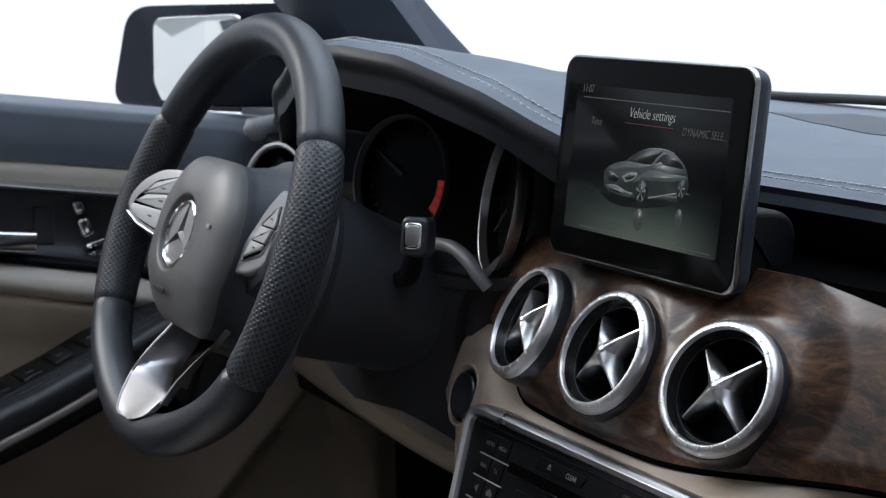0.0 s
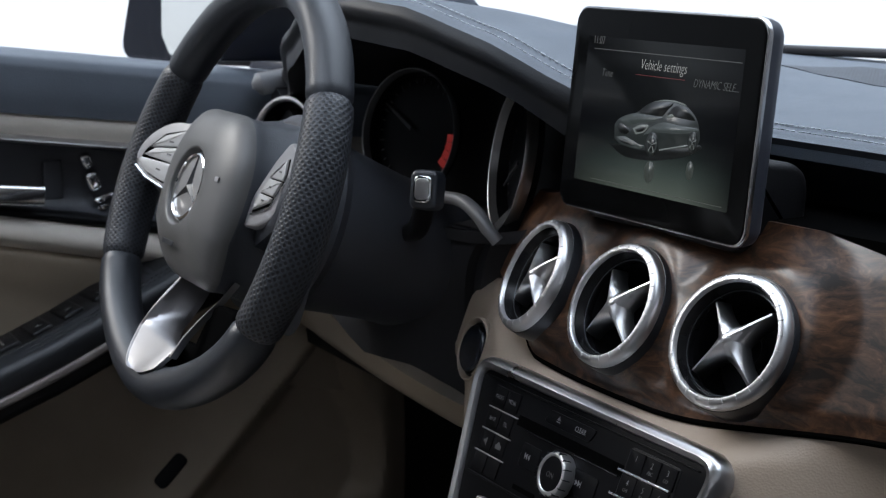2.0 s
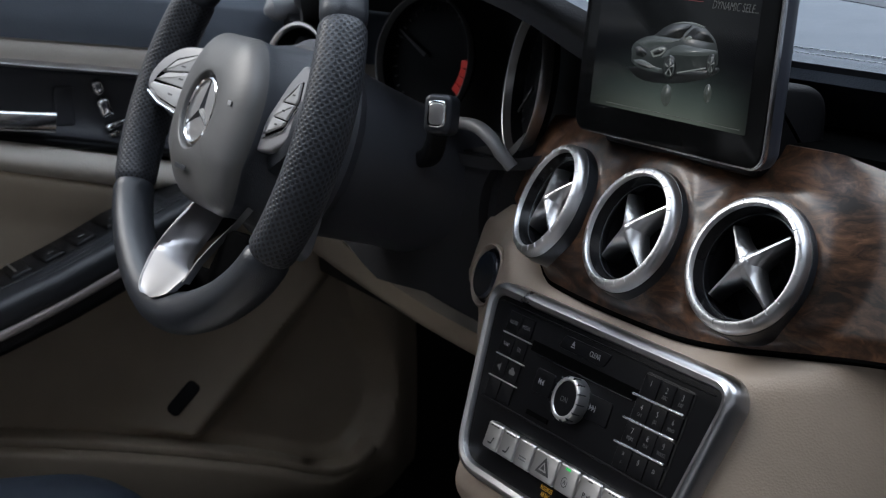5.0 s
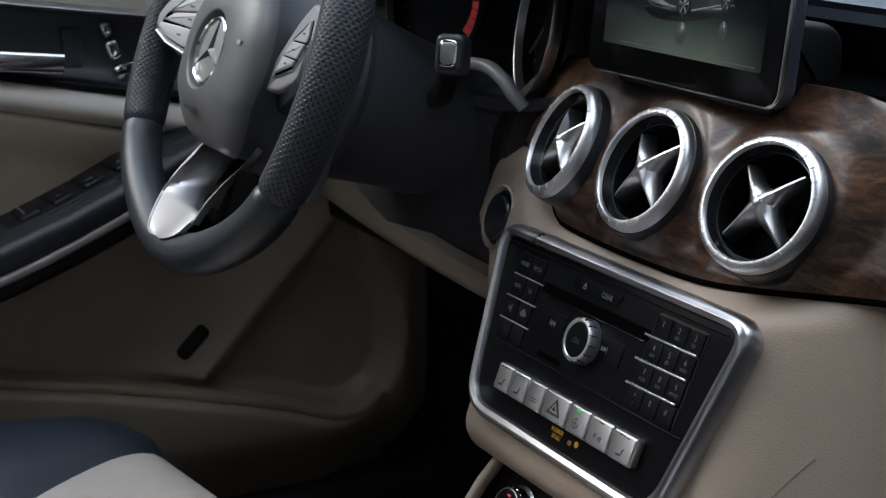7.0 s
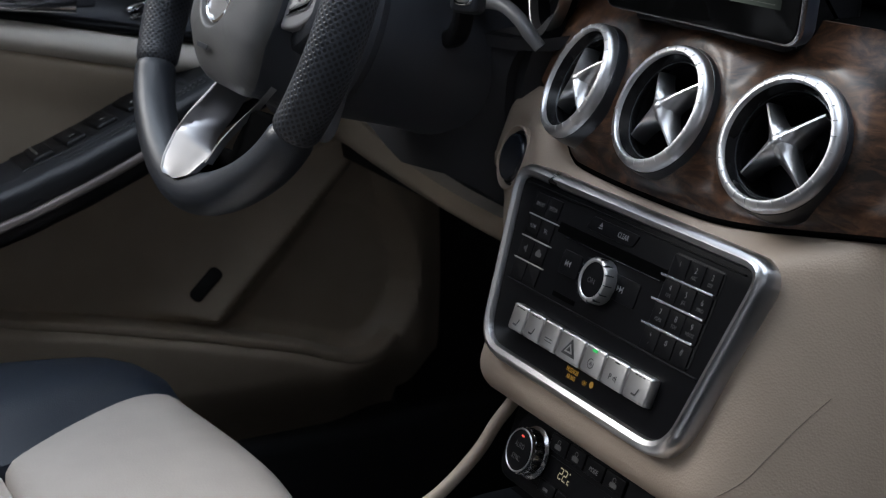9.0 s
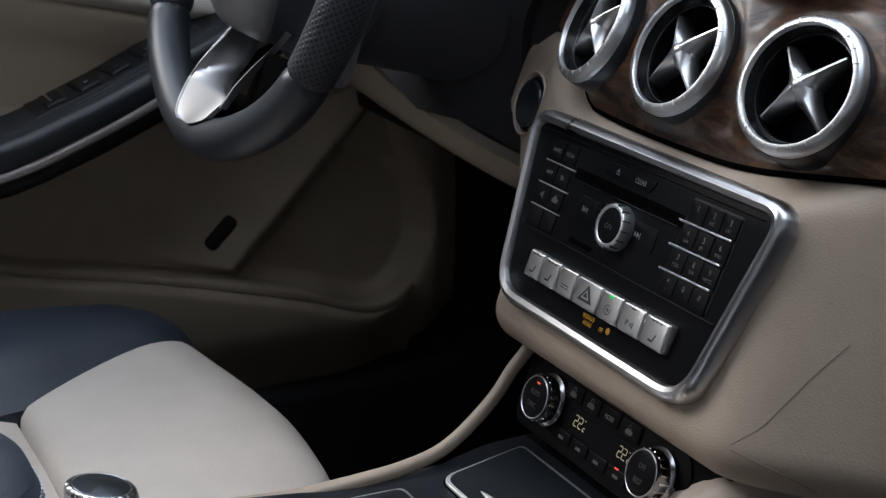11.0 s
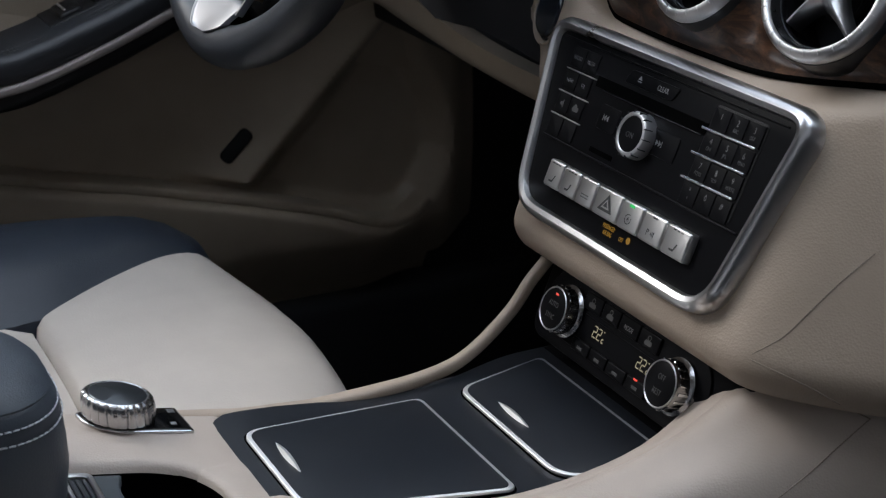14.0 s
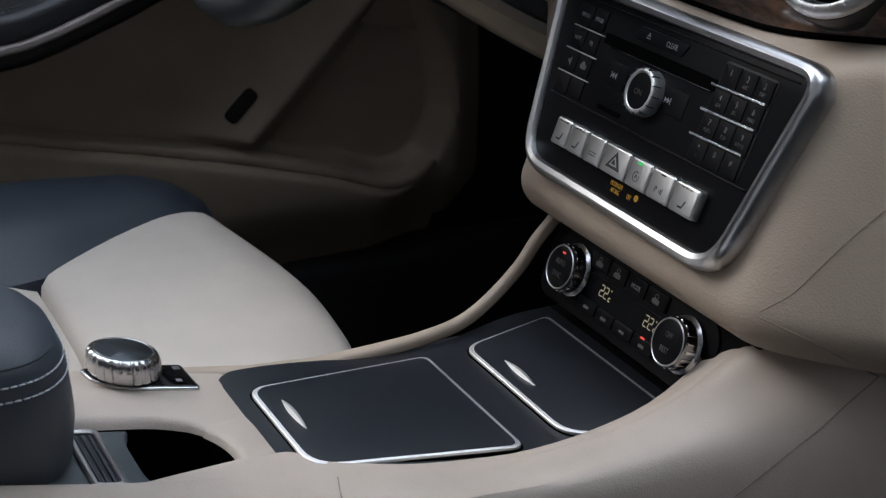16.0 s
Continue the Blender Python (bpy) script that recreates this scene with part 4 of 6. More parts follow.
# ---- air vents ----
SPOKES = (46, 134, 226, 314)


def air_vent(k):
    c, n = Vector(VENTS[k]), vent_axis(k)
    m = frame_of(c, n)
    v = thing("air_vent", c, "round air vent with brushed silver ring and four-armed star", "air vent", "vents in the walnut trim")
    part("base_ring", lathe([(0.0445, -0.040), (0.0470, -0.030), (0.0472, -0.014), (0.0462, -0.0075), (0.0440, -0.007)], m, 56), M["ring_dark"], v, "dark outer ring")
    ring = part("silver_ring", lathe([(0.0457, -0.0085), (0.0456, -0.0044), (0.0448, -0.0018), (0.0434, 0.0002), (0.0412, 0.0013), (0.0396, 0.0012), (0.0386, 0.0000), (0.0382, -0.0040)], m, 72),
                M["silver_ring"], v, "brushed silver ring with fine notches")
    # the notches as raised bright ridges, painting the glint on their edges
    bm = bmesh.new()
    for i in range(26):
        a = 2 * math.pi * i / 26
        q = m @ Matrix.Rotation(a, 4, "Z")
        rings(bm, [[q @ Vector(p) for p in ((r, -0.00038, z - 0.0006), (r, -0.00016, z + 0.00042), (r, 0.00016, z + 0.00042), (r, 0.00038, z - 0.0006))] for r, z in ((0.0390, 0.0005), (0.0397, 0.0012), (0.0412, 0.0013), (0.0424, 0.0008), (0.0434, 0.0002))])
    tagged(part("notch_glints", bm, M["bright_satin"], ring), kind="stuff")
    part("lip", lathe([(0.0384, -0.0020), (0.0379, -0.0032), (0.0366, -0.0075), (0.0356, -0.0095), (0.0348, -0.0090), (0.0342, -0.0105), (0.0342, -0.0140)], m, 56), M["black_gloss"], v, "glossy black inner lip")
    part("dish", lathe([(0.0392, -0.005), (0.0372, -0.0105), (0.0350, -0.0140), (0.0345, -0.0150), (0.0335, -0.020), (0.0330, -0.045), (0.0, -0.047)], m, 56), M["black_satin"], v, "black bowl")
    # lighter metal ring that draws the highlight line on the black lip
    part("lip_glint", lathe([(0.0360, -0.0100), (0.0357, -0.0088), (0.0350, -0.0086), (0.0346, -0.0096)], m, 56), M["dark_metal"], v, "lighter bead added as the lip's highlight line")
    part("hub_ring", lathe([(0.0135, -0.030), (0.0150, -0.024), (0.0135, -0.022), (0.0115, -0.024), (0.011, -0.030)], m, 32), M["black"], v)
    star = bmesh.new()
    for a in SPOKES:
        q = m @ Matrix.Rotation(radians(a), 4, "Z")
        loops = []
        for s in range(9):
            t = s / 8
            r = 0.001 + 0.0315 * t
            w = 0.0046 - 0.0010 * t + 0.0070 * (1 - t) ** 3
            top = 0.0008 - 0.0085 * t ** 1.3
            dep = top - 0.014 + 0.002 * t
            loops.append([q @ Vector(p) for p in ((r, w * 1.06, dep), (r, w, top - 0.0080), (r, w * 0.55, top - 0.0024), (r, 0.0007, top), (r, -0.0007, top), (r, -w * 0.55, top - 0.0024), (r, -w, top - 0.0080), (r, -w * 1.06, dep))])
        rings(star, loops)
    lathe([(0.0, 0.0012), (0.0028, 0.0010), (0.0046, -0.0006), (0.0056, -0.004), (0.005, -0.014), (0.0, -0.015)], m, 24, bm=star)
    part("star", star, M["silver_star"], v, "satin silver four-armed star")
    return v


for k in range(3):
    air_vent(k)

# ---- radio ----
RAD = frame_of((0, radio_y(-0.087), -0.087), (0, -1, 0.400))
radio = thing("car_radio", (0, radio_y(-0.087), -0.087), "black car radio panel in a wide satin silver frame", "car radio")
OUT = [(-0.1224, -0.0723), (0.1203, -0.0735), (0.1514, 0.0715), (-0.1535, 0.0715)]
bez = bmesh.new()
o0, loops = round_poly(OUT, [0.03, 0.03, 0.026, 0.026], 8), []
for d, h in ((-0.001, -0.012), (-0.0005, 0.0005), (0.0015, 0.004), (0.005, 0.0056), (0.0085, 0.0045), (0.0098, 0.001), (0.010, -0.006)):
    q = []
    for i in range(len(o0)):
        p, a, b = Vector(o0[i]), Vector(o0[i - 1]), Vector(o0[(i + 1) % len(o0)])
        t = (b - a).normalized()
        nrm = Vector((t.y, -t.x))
        if nrm.dot(p) < 0:
            nrm = -nrm
        w = p - nrm * d
        q.append(RAD @ Vector((w.x, w.y, h)))
    loops.append(q)
rings(bez, loops, cap=(False, False))
part("frame", bez, M["silver_star"], radio, "satin silver frame")
IN = [(-0.1135, -0.0635), (0.1105, -0.0645), (0.1415, 0.0630), (-0.1455, 0.0630)]
part("faceplate", plate(round_poly(IN, 0.02, 6), RAD, -0.006, 0.0005, 0.001), M["black_satin"], radio, "black faceplate")
KN = RAD @ Matrix.Translation((-0.006, 0.0135, 0))


def at(x, y, h=0.0007):
    return RAD @ Matrix.Translation((x, y, h))


knob = part("volume_knob", lathe([(0.0162, 0.0005), (0.0162, 0.0085), (0.0155, 0.0102), (0.0143, 0.0108), (0.0131, 0.0106), (0.0125, 0.0098)], KN, 44), M["silver_ring"], radio, "ribbed silver volume knob")
part("cap", lathe([(0.0127, 0.0098), (0.009, 0.0103), (0.0, 0.0104)], KN, 32), M["black_satin"], knob, "gloss black cap")
writing("lettering", "ON", KN @ Matrix.Translation((0, -0.001, 0.0106)), 0.0056, M["print_dim"], knob)
for i in range(14):
    q = KN @ Matrix.Rotation(2 * math.pi * i / 14, 4, "Z") @ Matrix.Translation((0.0157, 0, 0.0078))
    part("groove", box(q, 0.0018, 0.0007, 0.0062), M["dark_metal"], knob)
part("shelf_line", box(at(0.000, -0.0150, 0.0008), 0.236, 0.0016, 0.0026, 0.0006), M["black_satin"], radio, "black step")
part("shelf_line", box(at(-0.003, 0.0575, 0.0008), 0.262, 0.0012, 0.0022, 0.0005), M["black_satin"], radio, "black step")
part("shelf_line", box(at(-0.006, 0.0315, 0.0008), 0.118, 0.0010, 0.0024, 0.0004), M["black_gloss"], radio, "glossy lip under the disc slot")
part("disc_slot", box(at(-0.0100, 0.0362, 0.0006), 0.132, 0.0076, 0.0016), M["slot"], radio, "dark disc slot")
part("card_slot", box(at(-0.0425, -0.0092, 0.0006), 0.028, 0.0034, 0.0014), M["slot"], radio, "dark card slot")
part("eject_key", plate(round_poly([(-0.046, 0.0435), (0.012, 0.0435), (0.017, 0.0535), (-0.041, 0.0535)], 0.003, 3), RAD, 0, 0.0013, 0.0005), M["black_satin"], radio, "black eject key")
writing("lettering", "CLEAR", at(-0.0006, 0.0483, 0.0015), 0.0054, M["print"], radio, 0.82)
part("symbol", plate([(-0.0022, 0.0006), (0.0022, 0.0006), (0, 0.0036)], at(-0.0283, 0.0478, 0.0014), 0, 0.0002), M["print"], radio)
part("symbol", box(at(-0.0283, 0.0472, 0.0015), 0.0046, 0.0008, 0.0003), M["print"], radio)
for x, y, t in ((-0.1079, 0.0454, "RADIO"), (-0.0901, 0.0455, "MEDIA"), (-0.1081, 0.0282, "NAVI"), (-0.0900, 0.0281, "TEL")):
    key = part("key", box(at(x, y + 0.0005, 0.0006), 0.0172, 0.0150, 0.0016, 0.0005), M["black_satin"], radio, "black source key")
    writing("lettering", t, at(x, y, 0.0015), 0.0046, M["print"], key, 0.78, thin=0.0001)
for x, y in ((-0.1070, 0.0110), (-0.0892, 0.0108), (-0.1072, -0.0062), (-0.0890, -0.0058)):
    key = part("key", box(at(x, y + 0.0005, 0.0006), 0.0172, 0.0150, 0.0016, 0.0005), M["black_satin"], radio, "black symbol key")
    if y > 0:
        part("symbol", plate(round_rect(0.0040, 0.0018, 0.0015, 3) if x > -0.1 else [(-0.0028, -0.001), (-0.0012, -0.001), (0.0014, -0.0032), (0.0014, 0.0032), (-0.0012, 0.001), (-0.0028, 0.001)], at(x, y, 0.0014), 0, 0.0002), M["print_dim"], key)
        if x > -0.1:
            part("symbol", lathe([(0.0, 0.0003), (0.0022, 0.0003)], at(x - 0.0002, y + 0.0016, 0.0014), 12), M["print_dim"], key)
for y in (0.0364, 0.0194, 0.0022):
    part("trim_bar", box(at(-0.0975, y, 0.0012), 0.040, 0.0009, 0.0016, 0.0003), M["silver_matt"], radio, "fine silver bar")
for x, t in ((-0.0500, "|<<"), (0.0150, ">>|")):
    key = part("skip_key", plate(round_rect(0.0205 if x > 0 else 0.012, 0.0088, 0.002, 3), at(x + (0.0 if x > 0 else 0.002), 0.0148, 0), 0, 0.0012, 0.0005), M["black_satin"], radio, "black skip key")
    for d in (-1, 1):
        s = 1 if x > 0 else -1
        part("symbol", plate([(d * 0.0016 - s * 0.0014, -0.0022), (d * 0.0016 + s * 0.0014, 0), (d * 0.0016 - s * 0.0014, 0.0022)], at(x, 0.0148, 0.0014), 0, 0.0002), M["print"], key)
    part("symbol", box(at(x + (0.0036 if x > 0 else -0.0036), 0.0148, 0.0014), 0.0006, 0.0044, 0.0003), M["print"], key)
part("keypad", plate(round_poly([(0.0540, -0.0125), (0.1085, -0.0125), (0.1115, 0.0540), (0.0570, 0.0540)], 0.004, 4), RAD, 0, 0.0010, 0.0004), M["black"], radio, "black keypad base")
NUMBER_PAD = (("1", ""), ("2", "ABC"), ("3", "DEF"), ("4", "GHI"), ("5", "JKL"), ("6", "MNO"), ("7", "PQRS"), ("8", "TUV"), ("9", "WXYZ"), ("*", "+"), ("0", ""), ("#", ""))
for i, (t, sub) in enumerate(NUMBER_PAD):
    r, c = divmod(i, 3)
    x, y = 0.0669 + 0.0172 * c - 0.0012 * r, 0.0452 - 0.0170 * r
    key = part("key", box(at(x, y, 0.0014), 0.0166, 0.0148, 0.0012, 0.0004), M["black_satin"], radio, "black number key")
    writing("lettering", t, at(x, y + 0.0022, 0.0021), 0.0058, M["print"], key, 0.85, thin=0.0001)
    if sub:
        writing("lettering", sub, at(x, y - 0.0028, 0.0021), 0.0036, M["print_dim"], key, 0.85)
for r in range(3):
    part("trim_bar", tube([at(0.0535 - 0.0012 * r, 0.0368 - 0.0170 * r, 0.0028) @ Vector((0, 0, 0)), at(0.1085 - 0.0014 * r, 0.0376 - 0.0170 * r, 0.0028) @ Vector((0, 0, 0))], circle(0.00105, 10)), M["chrome"], radio, "slim silver bar")
EDGE = (-0.0885, -0.0674, -0.0452, -0.0226, 0.0093, 0.0346, 0.0610, 0.0880)
MARK = ("seat", "seat", "bars", "tri", "ring", "P", "seat")
for i in range(7):
    a, b = EDGE[i] + 0.0006, EDGE[i + 1] - 0.0006
    x, y = (a + b) / 2, -0.0368
    bt = part("silver_button", plate(round_rect((b - a) / 2, 0.0100, 0.0022, 3), at(x, y, 0), 0.0, 0.0072, 0.0016), M["silver_matt"], radio, "satin silver push button")
    top = 0.0073
    if MARK[i] == "tri":
        part("warning_mark", plate([(-0.0085, -0.0055), (0.0085, -0.0055), (0, 0.0065)], at(x, y, top), 0, 0.0003), M["print_dark"], bt, "dark triangle mark")
        part("warning_mark", plate([(-0.0048, -0.0035), (0.0048, -0.0035), (0, 0.0032)], at(x, y, top + 0.0003), 0, 0.0002), M["silver_matt"], bt)
        part("warning_mark", plate([(-0.0026, -0.0023), (0.0026, -0.0023), (0, 0.0014)], at(x, y, top + 0.0005), 0, 0.0002), M["print_dark"], bt)
    elif MARK[i] == "ring":
        part("lamp", box(at(x - 0.001, y + 0.0072, top), 0.0052, 0.0018, 0.0006), M["glow_green"], bt, "lit green lamp")
        part("symbol", lathe([(0.0030, 0.0002), (0.0036, 0.0002)], at(x - 0.001, y - 0.002, top), 20, a0=60, a1=380), M["print_dark"], bt)
        writing("lettering", "A", at(x - 0.001, y - 0.002, top + 0.0001), 0.0040, M["print_dark"], bt)
    elif MARK[i] == "P":
        writing("lettering", "P", at(x - 0.003, y - 0.003, top + 0.0001), 0.0058, M["print_dark"], bt)
        for k in range(3):
            part("symbol", box(at(x + 0.001 + k * 0.0014, y - 0.003, top), 0.0004, 0.002 + k * 0.001, 0.0003), M["print_dark"], bt)
        part("symbol", box(at(x, y + 0.0075, top), 0.005, 0.001, 0.0003), M["print_dark"], bt)
    elif MARK[i] == "seat":
        part("symbol", plate(round_poly([(-0.0035, -0.0025), (0.001, -0.0025), (0.0035, 0.003), (0.0025, 0.003), (0.0006, -0.0012), (-0.0035, -0.0012)], 0.0003, 1), at(x, y - 0.0035, top), 0, 0.0002), M["print_dark"], bt)
        for k in (-1, 0, 1):
            part("symbol", box(at(x + k * 0.0042, y + 0.0075, top), 0.0026, 0.0009, 0.0003), M["print_dark"], bt)
    else:
        for k in (0, 1):
            part("symbol", box(at(x, y - 0.002 - k * 0.002, top), 0.009, 0.0008, 0.0003), M["print_dim"], bt)
for t, x, y, z in (("PASSENGER", -0.0035, -0.0516, 0.0046), ("AIR BAG", -0.0030, -0.0560, 0.0046), ("OFF", 0.0135, -0.0548, 0.0046)):
    writing("lettering", t, at(x, y, 0.0009), z, M["glow_amber"], radio, 0.62)
part("symbol", lathe([(0.0, 0.0002), (0.0024, 0.0002)], at(0.0215, -0.0530, 0.0008), 14), M["glow_amber"], radio)

# ---- climate panel ----
CLM = frame_of((0, -0.104, -0.222), (0, -0.93, 0.36))
climate = thing("climate_panel", (0, -0.11, -0.22), "black climate control panel with two turning knobs", "climate control")


def cl(x, y, h=0.0):
    return CLM @ Matrix.Translation((x, y, h))


part("panel", plate(round_poly([(-0.112, -0.034), (0.108, -0.034), (0.142, 0.034), (-0.112, 0.034)], [0.016, 0.010, 0.006, 0.016], 6), CLM, -0.02, -0.002, 0.002), M["black_satin"], climate, "black panel")
part("frame_line", plate(round_rect(0.102, 0.0245, 0.022, 6), CLM, -0.004, 0.0, 0.0008), M["black_satin"], climate)
for s in (-1, 1):
    q = cl(s * 0.0700 + 0.0015, -0.003)
    kb = part("dial_knob", lathe([(0.0200, -0.001), (0.0200, 0.0030), (0.0180, 0.0042), (0.0172, 0.0050), (0.0172, 0.0140), (0.0166, 0.0156), (0.0156, 0.0158)], q, 44), M["chrome_dark"], climate, "ribbed chrome knob")
    part("cap", lathe([(0.0157, 0.0154), (0.013, 0.0163), (0.0, 0.0165)], q, 36), M["black_satin"], kb, "black cap")
    part("cap_edge", lathe([(0.0153, 0.0160), (0.0160, 0.0166), (0.0166, 0.0160)], q, 44), M["silver_matt"], kb, "fine silver edge")
    for i in range(18):
        g = q @ Matrix.Rotation(2 * math.pi * i / 18, 4, "Z") @ Matrix.Translation((0.0174, 0, 0.0095))
        part("rib", box(g, 0.0010, 0.0022, 0.0080, 0.0003), M["chrome"], kb)
    for t, y in ((("AUTO", 0.0035), ("SYNC", -0.0058)) if s < 0 else (("OFF", 0.0045), ("REST", -0.0058))):
        writing("lettering", t, q @ Matrix.Translation((0, y, 0.0167)), 0.0056, M["print_dim"], kb, 0.8)
    if s < 0:
        part("lamp", box(q @ Matrix.Translation((0.0, 0.0110, 0.0164)), 0.0036, 0.0013, 0.0006), M["glow_red"], kb, "lit red lamp")
BX = (-0.0550, -0.0310, -0.0080, 0.0167, 0.0420)
for i in range(4):
    a, b = BX[i] + 0.0005, BX[i + 1] - 0.0005
    key = part("key", box(cl((a + b) / 2, 0.0130, 0.0006), b - a, 0.0125, 0.003, 0.001), M["black_satin"], climate, "black climate key")
    if i == 2:
        writing("lettering", "MODE", cl((a + b) / 2, 0.0118, 0.0022), 0.0048, M["print"], key, 0.8)
    else:
        part("symbol", plate(round_rect(0.0042, 0.0018, 0.0014, 3), cl((a + b) / 2, 0.0112, 0.0021), 0, 0.0002), M["print_dim"], key)
        part("symbol", lathe([(0.0014, 0.0002), (0.0021, 0.0002)], cl((a + b) / 2, 0.0148, 0.0021), 14), M["print_dim"], key)
    low = part("key", box(cl((a + b) / 2 + 0.002, -0.0205, 0.0004), b - a, 0.0095, 0.0026, 0.001), M["black_satin"], climate, "black climate key")
    part("symbol", box(cl((a + b) / 2 + 0.002, -0.0215, 0.0018), 0.0065, 0.0022, 0.0002), M["print_dim"], low)
part("display", box(cl(-0.003, -0.0045, 0.0004), 0.094, 0.0150, 0.001), M["black_satin"], climate, "black temperature display")
part("lamp", box(cl(0.0300, -0.0160, 0.0018), 0.0042, 0.0012, 0.0008), M["glow_red"], climate, "lit red lamp")
SEG = {"2": "abged", "c": "ged"}
SEGP = {"a": (0, 0.0040, 1), "b": (0.0020, 0.0020, 0), "g": (0, 0, 1), "e": (-0.0020, -0.0020, 0), "d": (0, -0.0040, 1)}
for x0, on in ((-0.0310, "22c"), (0.0262, "22c")):
    for j, ch in enumerate(on):
        for q in SEG[ch]:
            sx, sy, flat = SEGP[q]
            k = 0.55 if ch == "c" else 1.0
            part("digit_bar", box(cl(x0 + j * 0.0056 + sx * k, -0.0045 + (sy * k if ch != "c" else sy * 0.6 - 0.0016), 0.0011) @ Matrix(((1, 0.12, 0, 0), (0, 1, 0, 0), (0, 0, 1, 0), (0, 0, 0, 1))), (0.0036 if flat else 0.0006) * (k if flat else 1), (0.0008 if flat else 0.0036) * (1 if flat else k), 0.0003), M["glow_digit"], climate)
    part("digit_bar", box(cl(x0 + 0.0108, -0.0008, 0.0011), 0.0010, 0.0010, 0.0003), M["glow_digit"], climate)
part("recess", loft([[(-0.112, -0.13, -0.275), (-0.112, -0.080, -0.262), (-0.112, -0.085, -0.18)], [(0.0, -0.13, -0.275), (0.0, -0.080, -0.262), (0.0, -0.085, -0.18)],
                     [(0.118, -0.13, -0.275), (0.118, -0.080, -0.262), (0.118, -0.085, -0.18)]], 12, (0, 0.02, -0.01)), M["black_satin"], climate)

# ---- start button ----
start = thing("start_button", (-0.209, -0.045, -0.034), "round black start button in a beige recess", "start button")
SB = frame_of((-0.206, -0.046, -0.034), (-0.12, -0.95, 0.30))
part("bowl", lathe([(0.0262, -0.002), (0.0268, 0.0025), (0.0255, 0.0035), (0.0235, 0.0010), (0.0225, -0.008)], SB, 40), M["beige"], start, "beige rim")
part("collar", lathe([(0.0228, -0.010), (0.0226, 0.0000), (0.0212, 0.0010), (0.0200, -0.001), (0.0198, -0.010)], SB, 40), M["black"], start, "black collar")
part("cap", lathe([(0.0198, -0.010), (0.0196, 0.0030), (0.0180, 0.0048), (0.0, 0.0040)], SB, 40), M["cap_blue"], start, "glossy dark cap")
part("cap_ring", lathe([(0.0170, 0.0046), (0.0180, 0.0052), (0.0192, 0.0044)], SB, 40), M["cap_blue"], start)

# ---- steering wheel ----
WX, WY, WZ, WT, WR = -0.345, -0.2147, 0.0896, radians(21.5), 0.181
WHEEL = Matrix.Translation((WX, WY, WZ)) @ Matrix(((1, 0, 0), (0, math.sin(WT), -math.cos(WT)), (0, math.cos(WT), math.sin(WT)))).to_4x4()
wheel = thing("steering_wheel", (WX, WY, WZ), "black leather steering wheel with flat bottom and silver spoke", "steering wheel")


def rim_point(a, rho, b):
    """a: degrees round the rim, 0 right, 90 top; rho, b: polar place in the rim's section."""
    u, v = math.cos(radians(a)), math.sin(radians(a))
    rad = WR
    if v < -0.5:
        rad = WR * (1 - 0.088 * smoothstep(-0.5, -1.0, v))
    return WHEEL @ Vector((u * (rad + rho * math.cos(b)), v * (rad + rho * math.cos(b)), rho * 1.12 * math.sin(b)))


def rim_piece(name, a0, a1, mat, fat, label=""):
    bm, loops = bmesh.new(), []
    n = max(8, int(abs(a1 - a0) / 1.2))
    for i in range(n + 1):
        t = i / n
        rho = 0.0168 + fat * math.sin(math.pi * t) ** 0.6
        edge = min(t, 1 - t) * abs(a1 - a0)
        rho *= 1 - 0.11 * (1 - smoothstep(0, 1.6, edge))
        loops.append([rim_point(a0 + (a1 - a0) * t, rho, 2 * math.pi * j / 20) for j in range(20)])
    vs = rings(bm, loops)
    where = {v: (radians(a0 + (a1 - a0) * i / n) * WR, j) for i, loop in enumerate(vs) for j, v in enumerate(loop)}
    uv = bm.loops.layers.uv.new("along")
    for f in bm.faces:
        js = [where[l.vert][1] for l in f.loops]
        for l in f.loops:
            a, j = where[l.vert]
            if max(js) - min(js) > 10 and j == 0:
                j = 20
            l[uv].uv = (a, j / 20 * 0.118)
    return part(name, bm, mat, wheel, label)


rim_piece("rim_top", 31, 149, M["wheel_leather"], 0.0005, "smooth black leather rim section")
rim_piece("grip", -28, 31, M["grip_leather"], 0.0017, "perforated leather grip")
rim_piece("grip", 149, 208, M["grip_leather"], 0.0017, "perforated leather grip")
rim_piece("rim_bottom", 208, 332, M["wheel_leather"], 0.0005, "smooth black leather rim section")
cover, loops = bmesh.new(), []
face = round_poly([(-0.050, -0.076), (0.056, -0.077), (0.080, -0.026), (0.080, 0.030), (0.048, 0.068), (-0.048, 0.068), (-0.077, 0.028), (-0.076, -0.026)], 0.022, 6)
face = [tuple(Vector(p).lerp(Vector(q), t)) for p, q in zip(face, face[1:] + face[:1]) if (Vector(q) - Vector(p)).length > 1e-5 for t in ([0, 0.2, 0.4, 0.6, 0.8] if (Vector(q) - Vector(p)).length > 0.006 else [0])]
for k, h in ((1.000, 0.0060), (0.995, 0.0095), (0.975, 0.0130), (0.94, 0.0162), (0.88, 0.0196), (0.78, 0.0230), (0.66, 0.0254), (0.56, 0.0266)):
    loops.append([WHEEL @ Vector((p[0] * k, p[1] * k, h - 0.30 * max(0.0, -0.034 - p[1] * k))) for p in face])
